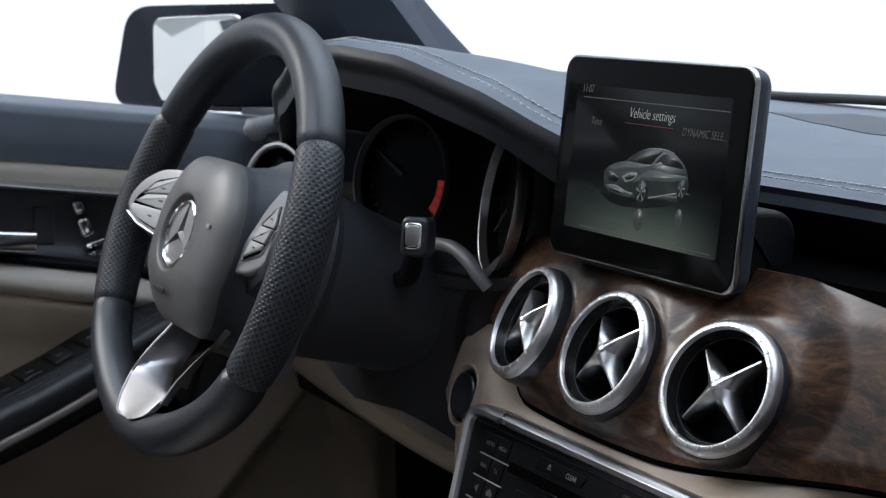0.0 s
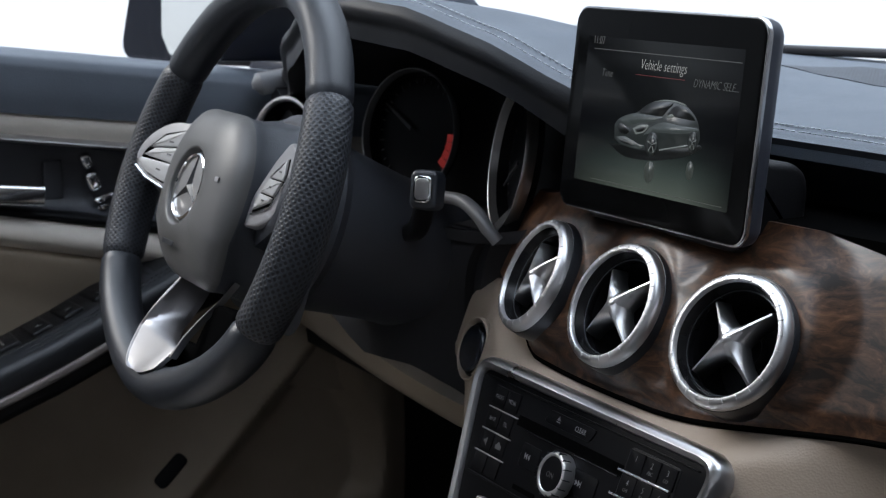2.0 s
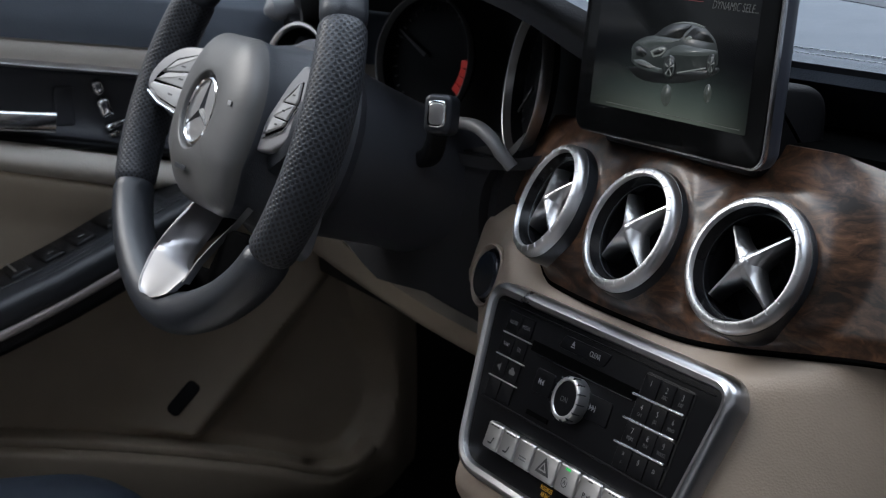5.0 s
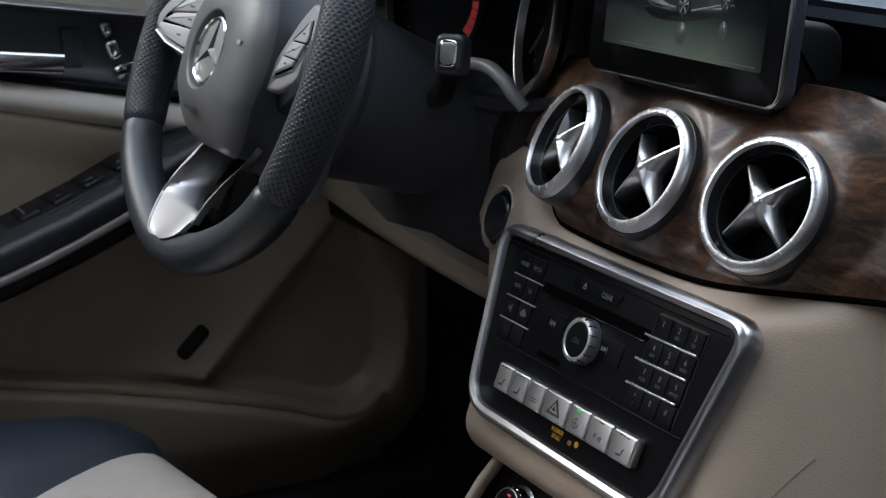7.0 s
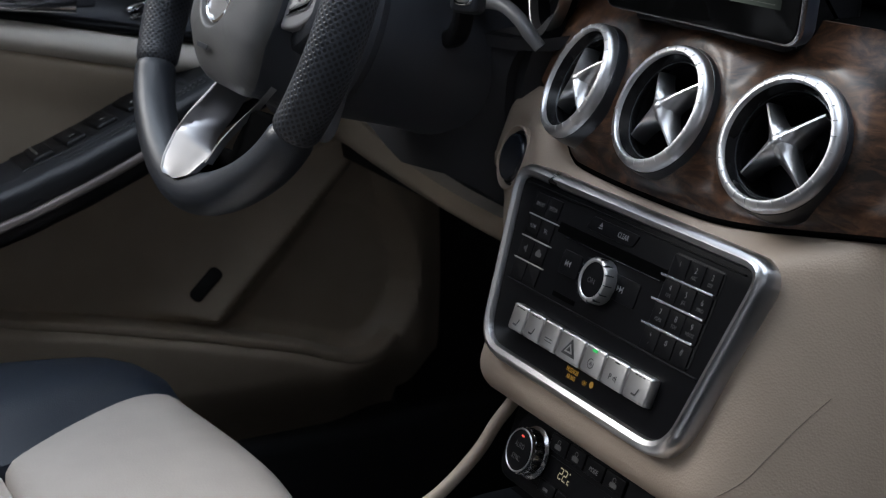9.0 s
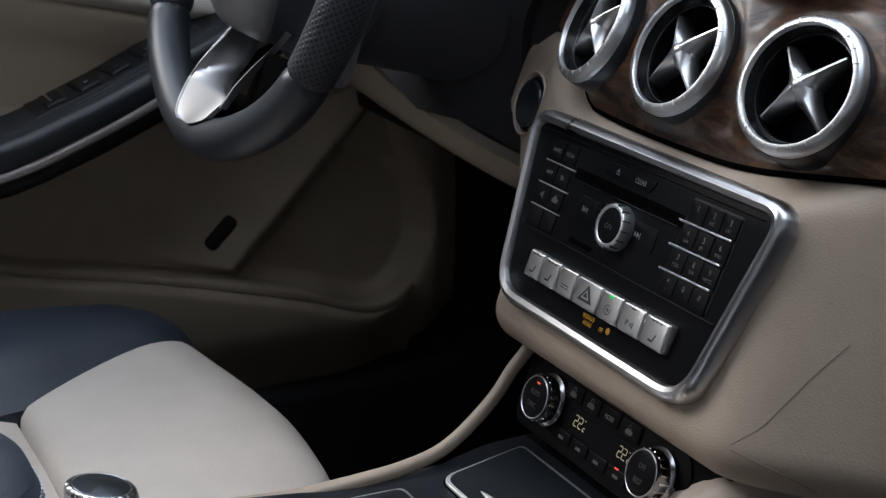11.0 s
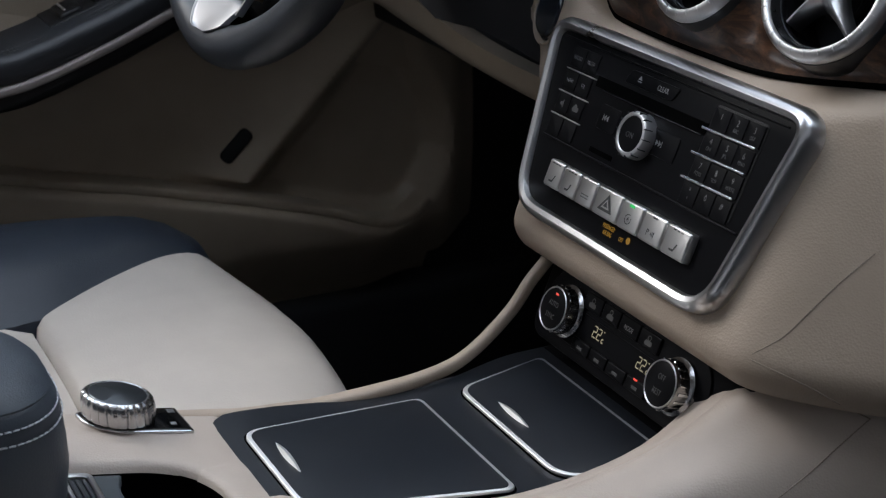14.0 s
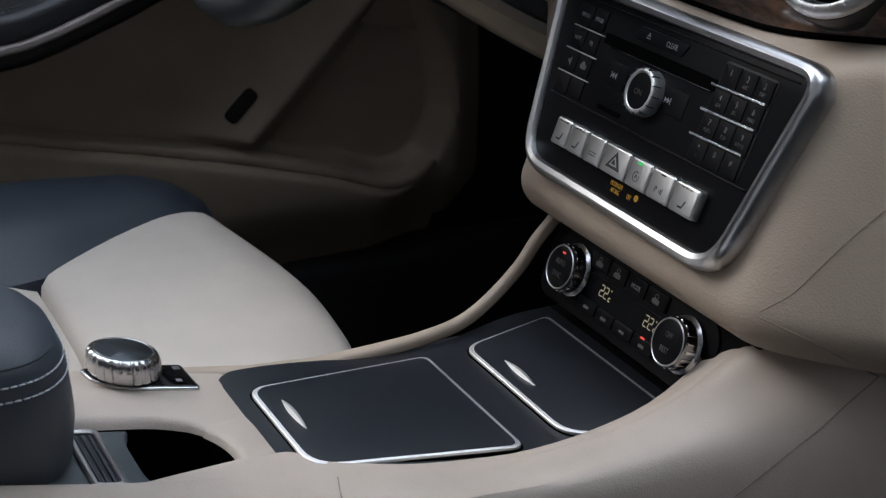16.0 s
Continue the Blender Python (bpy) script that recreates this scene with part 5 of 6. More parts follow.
for r, h in ((0.0345, 0.0274), (0.0335, 0.0272), (0.0325, 0.0262), (0.0310, 0.0195)):
    loops.append([WHEEL @ Vector((r * math.cos(math.atan2(p[1], p[0])), r * math.sin(math.atan2(p[1], p[0])) - 0.001, h)) for p in face])
rings(cover, loops)
flank, loops = bmesh.new(), []
for k, h in ((1.22, -0.062), (1.12, -0.050), (1.04, -0.034), (1.000, -0.016), (0.985, -0.006), (0.992, 0.001), (1.001, 0.0050), (0.999, 0.0064), (0.97, 0.0064)):
    loops.append([WHEEL @ Vector((p[0] * k, p[1] * k, h - 0.30 * max(0.0, -0.034 - p[1] * k))) for p in face])
rings(flank, loops)
# the side gets the darker copy of the skin as painted shade
part("cover_side", flank, M["flank"], wheel, "side of the airbag housing, shade put into its colour")
part("airbag_cover", cover, M["cover"], wheel, "soft grey airbag cover")
part("cover_mark", box(WHEEL @ Matrix.Translation((0.052, 0.012, 0.0250)), 0.014, 0.004, 0.0008, 0.0003), M["pad_grey"], wheel, "small moulded mark")
part("cover_mark", box(WHEEL @ Matrix.Translation((-0.004, -0.050, 0.0243)), 0.024, 0.004, 0.0008, 0.0003), M["ring_dark"], wheel, "small moulded mark")
EM = WHEEL @ Matrix.Translation((0, -0.001, 0))
emb = part("emblem", lathe([(0.0308, 0.0196), (0.0300, 0.0205), (0.0284, 0.0200)], EM, 48), M["ring_dark"], wheel, "recess round the emblem")
part("emblem_ring", lathe([(0.0283, 0.0196), (0.0288, 0.0245), (0.0272, 0.0255), (0.0258, 0.0245), (0.0256, 0.0198)], EM, 48), M["chrome"], emb, "chrome ring")
part("emblem_disc", lathe([(0.0258, 0.0228), (0.0, 0.0232)], EM, 40), M["silver_matt"], emb, "grey disc")
for a in (90, 210, 330):
    arm = bmesh.new()
    q = EM @ Matrix.Rotation(radians(a), 4, "Z")
    rings(arm, [[q @ Vector((r, w, 0.0229)), q @ Vector((r, 0, 0.0229 + h)), q @ Vector((r, -w, 0.0229))]
                for r, w, h in ((0.0, 0.0052, 0.0032), (0.012, 0.0026, 0.002), (0.0262, 0.0005, 0.0006))])
    part("emblem_arm", arm, M["ring_dark"], emb, "dark tapered arm")
part("hub", lathe([(0.05, -0.09), (0.062, -0.05), (0.06, -0.02), (0.0, -0.01)], WHEEL, 32), M["black"], wheel)
for s in (-1, 1):
    body = bmesh.new()
    secs = []
    for u, v0, v1, h in ((0.045, -0.045, 0.050, -0.0215), (0.085, -0.030, 0.052, -0.0085), (0.125, -0.020, 0.050, 0.0035), (0.150, -0.012, 0.040, 0.0105), (0.172, 0.000, 0.030, 0.014)):
        secs.append([WHEEL @ Vector((s * u, v, w)) for v, w in ((v0, h - 0.022), (v0 + 0.004, h - 0.004), (v0 + 0.012, h), (v1 - 0.012, h), (v1 - 0.004, h - 0.004), (v1, h - 0.022))])
    rings(body, secs)
    part("spoke", body, M["wheel_leather"], wheel, "black side spoke")
    # the pad leans towards the driver from hub to rim
    if s < 0:
        tilt, low = 0.30, -0.029
        shape = round_poly([(0.072, -0.016), (0.115, -0.014), (0.150, -0.006), (0.161, 0.010), (0.150, 0.031), (0.125, 0.047), (0.075, 0.054)], [0.003, 0.012, 0.012, 0.010, 0.012, 0.012, 0.003], 5)
        well = [(0.086, -0.0078), (0.112, -0.0078), (0.135, -0.0040), (0.151, 0.0040), (0.146, 0.0165), (0.126, 0.0350), (0.086, 0.0478)]
        groups = ([(0.088, 0.0462), (0.124, 0.0332), (0.139, 0.0195), (0.132, 0.0212), (0.100, 0.0272), (0.088, 0.0284)],
                  [(0.145, 0.0114), (0.132, 0.0202), (0.100, 0.0260), (0.088, 0.0273), (0.088, 0.0117), (0.108, 0.0111)],
                  [(0.148, 0.0085), (0.108, 0.0101), (0.088, 0.0106), (0.088, -0.0065), (0.112, -0.0065), (0.134, -0.0030), (0.150, 0.0040)])
        edge_low = ((0.078, -0.0135, 0.002), (0.108, -0.0120, 0.002), (0.134, -0.0080, 0.002), (0.152, -0.0005, 0.002))
    else:
        tilt, low = 0.12, -0.0096
        shape = round_poly([(0.072, -0.017), (0.110, -0.013), (0.140, -0.003), (0.160, 0.012), (0.164, 0.032), (0.150, 0.052), (0.128, 0.058), (0.105, 0.041), (0.091, 0.025), (0.077, 0.010)], [0.005, 0.010, 0.010, 0.007, 0.008, 0.008, 0.006, 0.008, 0.007, 0.007], 5)
        well = [(0.088, -0.0040), (0.131, 0.0065), (0.1465, 0.0270), (0.141, 0.0455), (0.130, 0.0385), (0.111, 0.0280), (0.098, 0.0145)]
        groups = ([(0.0915, -0.0012), (0.128, 0.0085), (0.131, 0.0122), (0.099, 0.0127)], [(0.0997, 0.0136), (0.132, 0.0133), (0.142, 0.0257), (0.1108, 0.0257)],
                  [(0.1115, 0.0266), (0.143, 0.0266), (0.144, 0.0310), (0.139, 0.0440), (0.131, 0.0370)])
        edge_low = ((0.090, -0.0050, 0.002), (0.112, 0.0000, 0.002), (0.131, 0.0050, 0.002), (0.1475, 0.0255, 0.002))
    PAD = WHEEL @ Matrix(((s, 0, 0, 0), (0, 1, 0, 0), (tilt, 0, 1, low), (0, 0, 0, 1)))
    pad = part("switch_pad", plate(shape, PAD, -0.012, 0.0010, 0.003), M["pad_grey"], wheel, "satin grey switch pad")
    part("key_well", plate(round_poly(well, 0.003, 3), PAD, 0, 0.0014), M["slot"], pad, "black gap round the switches")
    for ol in groups:
        part("switch", plate(round_poly(ol, 0.0016, 3), PAD, 0, 0.0034, 0.0012), M["switch_grey"], pad, "light grey wheel switch")
        cx, cy = sum(q[0] for q in ol) / len(ol), sum(q[1] for q in ol) / len(ol)
        part("symbol", box(PAD @ Matrix.Translation((cx, cy, 0.0036)), 0.006, 0.0014, 0.0003), M["print_dim"], pad)
    part("pad_trim", tube([PAD @ Vector(q) for q in edge_low], circle(0.0013 if s < 0 else 0.0008, 8)), M["chrome"], pad, "bright chrome edge")
# lower spoke: a bright foot on the rim, running into a curved leg, and a thin second leg
rows = ((-0.1580, -0.0060, 0.0220, 0.0150, 0.0220), (-0.1555, -0.0160, 0.0208, 0.0225, 0.0208), (-0.1490, -0.0265, 0.0180, 0.0345, 0.0180), (-0.141, -0.0351, 0.0142, 0.0379, 0.0142), (-0.133, -0.0440, 0.0095, 0.0393, 0.0095),
        (-0.1275, -0.0495, 0.0062, 0.0400, 0.0062), (-0.1240, -0.0495, 0.0052, 0.0130, -0.0010), (-0.119, -0.0475, 0.0045, -0.0156, -0.0125), (-0.110, -0.0445, 0.0025, -0.0310, -0.0230), (-0.095, -0.0437, -0.0040, -0.0346, -0.0300),
        (-0.080, -0.0445, -0.0120, -0.0386, -0.0355), (-0.062, -0.0460, -0.0210, -0.0426, -0.0425), (-0.045, -0.0460, -0.0290, -0.0440, -0.0490))
leg, loops = bmesh.new(), []
for row in zip(*[smooth_path([(r[0], r[i], r[i + 1]) for r in rows], 4) for i in (1, 3)]):
    (v, a, ha), (_, b, hb) = row
    line = [(a, ha - 0.006), (a, ha + 0.0004), (a + 0.0006, ha + 0.0009), (a + 0.0022, ha + 0.0008), (a + 0.0030, ha - 0.0004)]
    for t in (0.25, 0.5, 0.75, 0.95):
        line.append((a + (b - a) * t, ha - 0.0004 + (hb - ha) * t - 0.0016 * math.sin(math.pi * t)))
    line += [(b, hb - 0.0010), (b, hb - 0.006)]
    loops.append([WHEEL @ Vector((u, v, h)) for u, h in line])
rings(leg, loops)
part("spoke_leg", leg, M["spoke_metal"], wheel, "satin silver lower spoke with a bright foot")
thin = bmesh.new()
rings(thin, [[WHEEL @ Vector(p) for p in ((a, v, ha - 0.006), (a, v, ha), (b, v, hb), (b, v, hb - 0.006))]
             for v, a, ha, b, hb in ((-0.136, 0.0440, 0.0100, 0.0400, 0.0095), (-0.116, 0.051, 0.0070, 0.0475, 0.0065), (-0.098, 0.056, 0.0005, 0.0530, 0.0), (-0.080, 0.060, -0.008, 0.0575, -0.009), (-0.055, 0.062, -0.018, 0.060, -0.019))])
part("spoke_leg", thin, M["spoke_metal"], wheel, "thin satin edge of the spoke")
part("spoke_base", plate(round_poly([(-0.052, -0.166), (0.050, -0.166), (0.105, -0.128), (0.098, -0.082), (0.060, -0.082), (0.048, -0.120), (-0.040, -0.128)], 0.006, 3), WHEEL, -0.026, -0.007, 0.003), M["slot"], wheel, "black base of the lower spoke")

column = thing("steering_column", (WX, -0.1, 0.05), "black plastic steering column shroud", "steering column")
CM = WHEEL
part("shroud", lathe([(0.0, -0.045), (0.078, -0.047), (0.086, -0.054), (0.088, -0.075), (0.080, -0.085)], CM, 44), M["column"], column, "dark grey collar")
part("cover", lathe([(0.078, -0.080), (0.072, -0.11), (0.066, -0.16), (0.064, -0.24)], CM, 40), M["column"], column, "black lower cover")
part("paddle", plate(round_poly([(0.070, -0.030), (0.118, -0.020), (0.124, 0.030), (0.100, 0.062), (0.070, 0.040)], 0.012, 4), CM, -0.045, -0.038, 0.002), M["black_satin"], column, "black shift paddle")
stalk = thing("gear_stalk", (-0.23, -0.09, 0.09), "short black gear stalk with a silver end button", "gear stalk")
ST = frame_of((-0.211, -0.090, 0.101), (0.62, -0.74, 0.22))
part("arm", tube(smooth_path([(-0.31, -0.06, 0.045), (-0.26, -0.07, 0.060), (-0.228, -0.080, 0.088), (-0.2150, -0.086, 0.098)], 5), round_rect(0.008, 0.007, 0.004, 3)), M["black"], stalk, "black arm")
head = part("head", plate(round_rect(0.0118, 0.0158, 0.0062, 6), ST, -0.016, 0.003, 0.004), M["wheel_leather"], stalk, "black rounded head")
part("button", plate(round_rect(0.0080, 0.0108, 0.0050, 6), ST, 0.0, 0.0048, 0.0016), M["chrome"], head, "silver end button")
part("button_face", plate(round_rect(0.0060, 0.0086, 0.0038, 6), ST, 0.0, 0.0053, 0.0008), M["silver_matt"], head, "satin button face")


# ---- driver's seat ----
seat = thing("driver_seat", (-0.36, -0.5, -0.4), "beige leather driver's seat with dark blue bolsters", "car seat")
part("thigh_pad", loft([[(-0.366, -0.436, -0.292), (-0.372, -0.424, -0.283), (-0.410, -0.36, -0.277), (-0.440, -0.300, -0.277), (-0.448, -0.262, -0.289), (-0.450, -0.245, -0.33), (-0.45, -0.235, -0.42)],
                        [(-0.300, -0.438, -0.293), (-0.300, -0.424, -0.284), (-0.300, -0.36, -0.279), (-0.300, -0.288, -0.278), (-0.300, -0.242, -0.292), (-0.300, -0.228, -0.33), (-0.30, -0.220, -0.42)],
                        [(-0.200, -0.438, -0.295), (-0.200, -0.424, -0.286), (-0.200, -0.36, -0.281), (-0.200, -0.290, -0.281), (-0.200, -0.246, -0.295), (-0.200, -0.232, -0.33), (-0.20, -0.225, -0.42)],
                        [(-0.135, -0.438, -0.305), (-0.135, -0.424, -0.297), (-0.135, -0.36, -0.292), (-0.135, -0.296, -0.292), (-0.135, -0.252, -0.305), (-0.135, -0.240, -0.34), (-0.135, -0.235, -0.42)]], 30, (0, -0.01, -0.06)), M["seat_beige"], seat, "beige leather front of the cushion")
part("cushion", loft([[(-0.375, -0.95, -0.31), (-0.375, -0.6, -0.290), (-0.370, -0.46, -0.288), (-0.366, -0.440, -0.296)],
                      [(-0.25, -0.95, -0.32), (-0.25, -0.6, -0.297), (-0.25, -0.46, -0.290), (-0.25, -0.440, -0.297)],
                      [(-0.135, -0.95, -0.33), (-0.135, -0.6, -0.305), (-0.135, -0.46, -0.300), (-0.135, -0.442, -0.306)]], 20, (0, 0, -0.10)), M["seat_beige"], seat, "beige leather seat cushion")
part("bolster", loft([[(-0.375, -0.95, -0.292), (-0.372, -0.6, -0.288), (-0.368, -0.44, -0.287), (-0.405, -0.365, -0.281), (-0.436, -0.300, -0.281), (-0.446, -0.262, -0.294), (-0.45, -0.245, -0.35)],
                      [(-0.43, -0.95, -0.262), (-0.43, -0.6, -0.258), (-0.430, -0.44, -0.258), (-0.455, -0.365, -0.262), (-0.475, -0.300, -0.268), (-0.485, -0.255, -0.290), (-0.49, -0.235, -0.35)],
                      [(-0.54, -0.95, -0.262), (-0.54, -0.6, -0.258), (-0.540, -0.44, -0.260), (-0.545, -0.365, -0.266), (-0.55, -0.300, -0.278), (-0.55, -0.258, -0.305), (-0.55, -0.24, -0.36)],
                      [(-0.60, -0.95, -0.32), (-0.60, -0.6, -0.32), (-0.600, -0.44, -0.32), (-0.60, -0.365, -0.325), (-0.60, -0.300, -0.335), (-0.60, -0.265, -0.35), (-0.59, -0.25, -0.39)],
                      [(-0.60, -0.95, -0.45), (-0.60, -0.6, -0.45), (-0.600, -0.44, -0.45), (-0.60, -0.365, -0.45), (-0.60, -0.300, -0.45), (-0.60, -0.265, -0.45), (-0.59, -0.25, -0.45)]], 34, (0.01, -0.01, -0.03)), M["seat_dark"], seat, "dark blue leather bolster")
part("seat_base", box(pose(-0.36, -0.62, -0.5), 0.40, 0.7, 0.22, 0.02), M["black"], seat)
part("backrest", loft([[(-0.58, -0.95, -0.30), (-0.58, -1.02, 0.0), (-0.54, -1.10, 0.30)], [(-0.36, -0.98, -0.30), (-0.36, -1.05, 0.0), (-0.36, -1.13, 0.32)],
                       [(-0.14, -0.95, -0.30), (-0.14, -1.02, 0.0), (-0.18, -1.10, 0.30)]], 12, (0, -0.10, 0)), M["seat_beige"], seat, "beige leather backrest")
part("belt_buckle", box(pose(-0.132, -0.30, -0.297, 0, 0, 0), 0.014, 0.16, 0.020, 0.006), M["black"], seat, "black plastic seat edge")

# ---- centre console ----
console = thing("centre_console", (0, -0.3, -0.4), "beige centre console with blue-black lids and storage", "centre console")


def deck(x, y):
    """Height of the console's upper face."""
    return -0.272 + 0.013 * smoothstep(-0.23, -0.37, y)


def insert(u, v):
    left = -0.091 - 0.022 * smoothstep(-0.22, -0.12, v) + 0.016 * max(0.0, (-0.366 - v) / 0.018) ** 2
    return Vector((left + (0.094 - left) * u, v, deck(0, v) - 0.0006))


part("insert", sheet(insert, 0, 1, 24, -0.384, -0.080, 40, (0, 0, -0.03)), M["navy"], console, "blue-black insert")
for y0, y1, w0, w1 in ((-0.368, -0.226, 0.0575, 0.0728), (-0.196, -0.114, 0.0735, 0.094)):
    o = round_poly([(-w0, y0), (w0, y0), (w1, y1), (-w1, y1)], [0.014, 0.021, 0.009, 0.008], 6)
    cy = (y0 + y1) / 2
    sl = Matrix.Translation((0, cy, deck(0, cy))) @ Matrix.Rotation(math.atan2(deck(0, y1) - deck(0, y0), y1 - y0), 4, "X") @ Matrix.Translation((0, -cy, 0))
    kx, ky = 1 - 0.0022 / w0, 1 - 0.0030 / ((y1 - y0) / 2)
    lid = part("lid", plate([(p[0] * kx, cy + (p[1] - cy) * ky) for p in o], sl, -0.006, 0.0027, 0.0004), M["navy"], console, "blue-black storage lid")
    part("edge", plate(o, sl, -0.006, 0.0023, 0.0009), M["bright_satin"], lid, "thin silver edge")
    part("shadow_gap", plate([(p[0] * (1 + 0.0012 / w0), cy + (p[1] - cy) * (1 + 0.0012 / ((y1 - y0) / 2))) for p in o], sl, -0.006, 0.0001), M["slot"], lid)
    hx, hy = (-0.012 if y0 < -0.3 else -0.018), y0 + 0.016
    hl = bmesh.new()
    rings(hl, [[sl @ Vector((hx - 0.026 + 0.052 * t + p[0] * math.sin(math.pi * t) * 0, hy + p[0] * (0.15 + math.sin(math.pi * t)), 0.0012 + p[1] * (0.2 + math.sin(math.pi * t)))) for p in ((-0.0030, 0.0006), (-0.0012, 0.0036), (0.0012, 0.0030), (0.0024, 0.0006))] for t in [k / 12 for k in range(13)]])
    part("pull", hl, M["bright_satin"], lid, "silver finger pull")
rail_l = [(-0.118, -0.074, -0.160), (-0.115, -0.090, -0.182), (-0.112, -0.0982, -0.197), (-0.112, -0.1147, -0.2148), (-0.110, -0.1295, -0.2319), (-0.107, -0.1496, -0.2476), (-0.103, -0.1700, -0.2589), (-0.100, -0.190, -0.2656), (-0.097, -0.2194, -0.2693),
          (-0.095, -0.2478, -0.2702), (-0.095, -0.275, -0.2712), (-0.095, -0.3016, -0.2714), (-0.095, -0.3277, -0.2692), (-0.097, -0.3515, -0.2680), (-0.0985, -0.372, -0.2650), (-0.099, -0.40, -0.2600)]
rail_bm, loops, rail_pts = bmesh.new(), [], smooth_path(rail_l, 6)
for k, p in enumerate(rail_pts):
    d = (rail_pts[min(k + 1, len(rail_pts) - 1)] - rail_pts[max(k - 1, 0)]).normalized()
    side = d.cross(Vector((0, 0, 1))).normalized()
    loops.append([p + side * a + side.cross(d) * b for a, b in round_rect(0.0044 + 0.0024 * smoothstep(-0.16, -0.30, p.y), 0.0052, 0.0040, 4)])
rings(rail_bm, loops)
part("driver_rail", rail_bm, M["beige"], console, "beige leather rail")
part("passenger_rail", loft([[(0.075, -0.55, -0.234), (0.034, -0.382, -0.2570), (0.049, -0.3615, -0.2582), (0.0635, -0.341, -0.2588), (0.077, -0.299, -0.2632), (0.0826, -0.260, -0.2665), (0.0867, -0.235, -0.2668), (0.0915, -0.203, -0.263), (0.0935, -0.165, -0.2565), (0.094, -0.139, -0.2490), (0.096, -0.1255, -0.2402), (0.099, -0.114, -0.2300), (0.103, -0.0972, -0.2155), (0.108, -0.079, -0.1965), (0.125, -0.055, -0.165)],
                             [(0.115, -0.55, -0.2275), (0.115, -0.38, -0.2590), (0.116, -0.32, -0.256), (0.118, -0.264, -0.261), (0.122, -0.19, -0.252), (0.13, -0.13, -0.232), (0.15, -0.075, -0.19), (0.17, -0.045, -0.165)],
                             [(0.135, -0.55, -0.262), (0.135, -0.38, -0.288), (0.145, -0.264, -0.29), (0.165, -0.17, -0.285), (0.19, -0.10, -0.27), (0.22, -0.04, -0.23), (0.25, 0.0, -0.2)],
                             [(0.14, -0.55, -0.55), (0.14, -0.38, -0.55), (0.15, -0.264, -0.55), (0.18, -0.17, -0.55), (0.21, -0.10, -0.55), (0.25, -0.04, -0.5), (0.3, 0.0, -0.45)]], 40, (-0.01, 0, -0.004)), M["deck_beige"], console, "beige leather side panel")
part("console_side", box(pose(-0.104, -0.35, -0.430), 0.02, 0.62, 0.30, 0.005), M["black_soft"], console)


# rear deck with the cup holder opening
HOLE = [(-0.026, -0.60), (0.047, -0.60), (0.052, -0.404), (-0.004, -0.404), (-0.026, -0.430)]
hole_raw = [Vector(p) for p in round_poly(HOLE, [0.02, 0.02, 0.034, 0.026, 0.022], 9)]
hc = Vector((0.014, -0.47))
# the deck climbs towards the armrest
DECK = Matrix(((1, 0, 0, 0), (0, 1, 0, 0), (0, -0.2, 1, -0.2555 - 0.08), (0, 0, 0, 1)))


def cast(a, loop):
    """Where the ray from the opening's middle at angle a leaves the loop."""
    d, best = Vector((math.cos(a), math.sin(a))), None
    for p, q in zip(loop, loop[1:] + loop[:1]):
        e = q - p
        den = d.x * e.y - d.y * e.x
        if abs(den) > 1e-12:
            w = p - hc
            t, u = (w.x * e.y - w.y * e.x) / den, (w.x * d.y - w.y * d.x) / den
            if t > 0 and -1e-6 <= u <= 1 + 1e-6 and (best is None or t > best):
                best = t
    return hc + d * best


outer = [Vector(p) for p in ((-0.106, -0.70), (0.112, -0.70), (0.112, -0.357), (0.078, -0.352), (0.052, -0.361), (0.022, -0.3727), (-0.026, -0.3785), (-0.074, -0.3765), (-0.088, -0.371), (-0.106, -0.369))]
spread = sorted([2 * math.pi * i / 110 - math.pi for i in range(110)] + [math.atan2(p.y - hc.y, p.x - hc.x) for p in outer])
hole = [cast(a, hole_raw) for a in spread]
rim_o = [cast(a, outer) for a in spread]
bm, loops = bmesh.new(), []
for k, d, h in ((0, 0, -0.035), (0, 0, -0.0026), (0.03, 0, -0.0006), (0.08, 0, 0.0), (None, 0.0075, 0.0), (None, 0.0045, -0.0012), (None, 0.0018, -0.0038), (None, 0.0, -0.0075)):
    row = []
    for o, q in zip(rim_o, hole):
        w = o.lerp(q, k) if k is not None else q + (q - hc).normalized() * d
        row.append(DECK @ Vector((w.x, w.y, h)))
    loops.append(row)
rings(bm, loops, cap=(False, False))
part("rear_deck", bm, M["deck_beige"], console, "beige deck round the cup holder")

cup = thing("cup_holder", (-0.013, -0.45, -0.33), "dark cup holder with a slatted roller cover", "cup holder")
wl_bm = bmesh.new()
rings(wl_bm, [[DECK @ Vector((hc.x + (p[0] - hc.x) * k, hc.y + (p[1] - hc.y) * k, h)) for p in hole] for k, h in ((0.998, -0.0070), (0.985, -0.035), (0.94, -0.12))], cap=(False, True))
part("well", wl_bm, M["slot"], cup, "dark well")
LEDGE = DECK @ Matrix.Translation((0, 0, -0.0075))
part("well_ledge", plate(round_poly([(-0.026, -0.545), (0.054, -0.545), (0.054, -0.460), (0.036, -0.4645), (-0.010, -0.4645), (-0.026, -0.458)], [0.003, 0.003, 0.003, 0.010, 0.010, 0.003], 4), LEDGE, -0.006, 0.0, 0.0015), M["ledge"], cup, "grey ledge")
BAR = DECK @ Matrix.Translation((0.013, -0.4880, -0.0062))
fr, loops = bmesh.new(), []
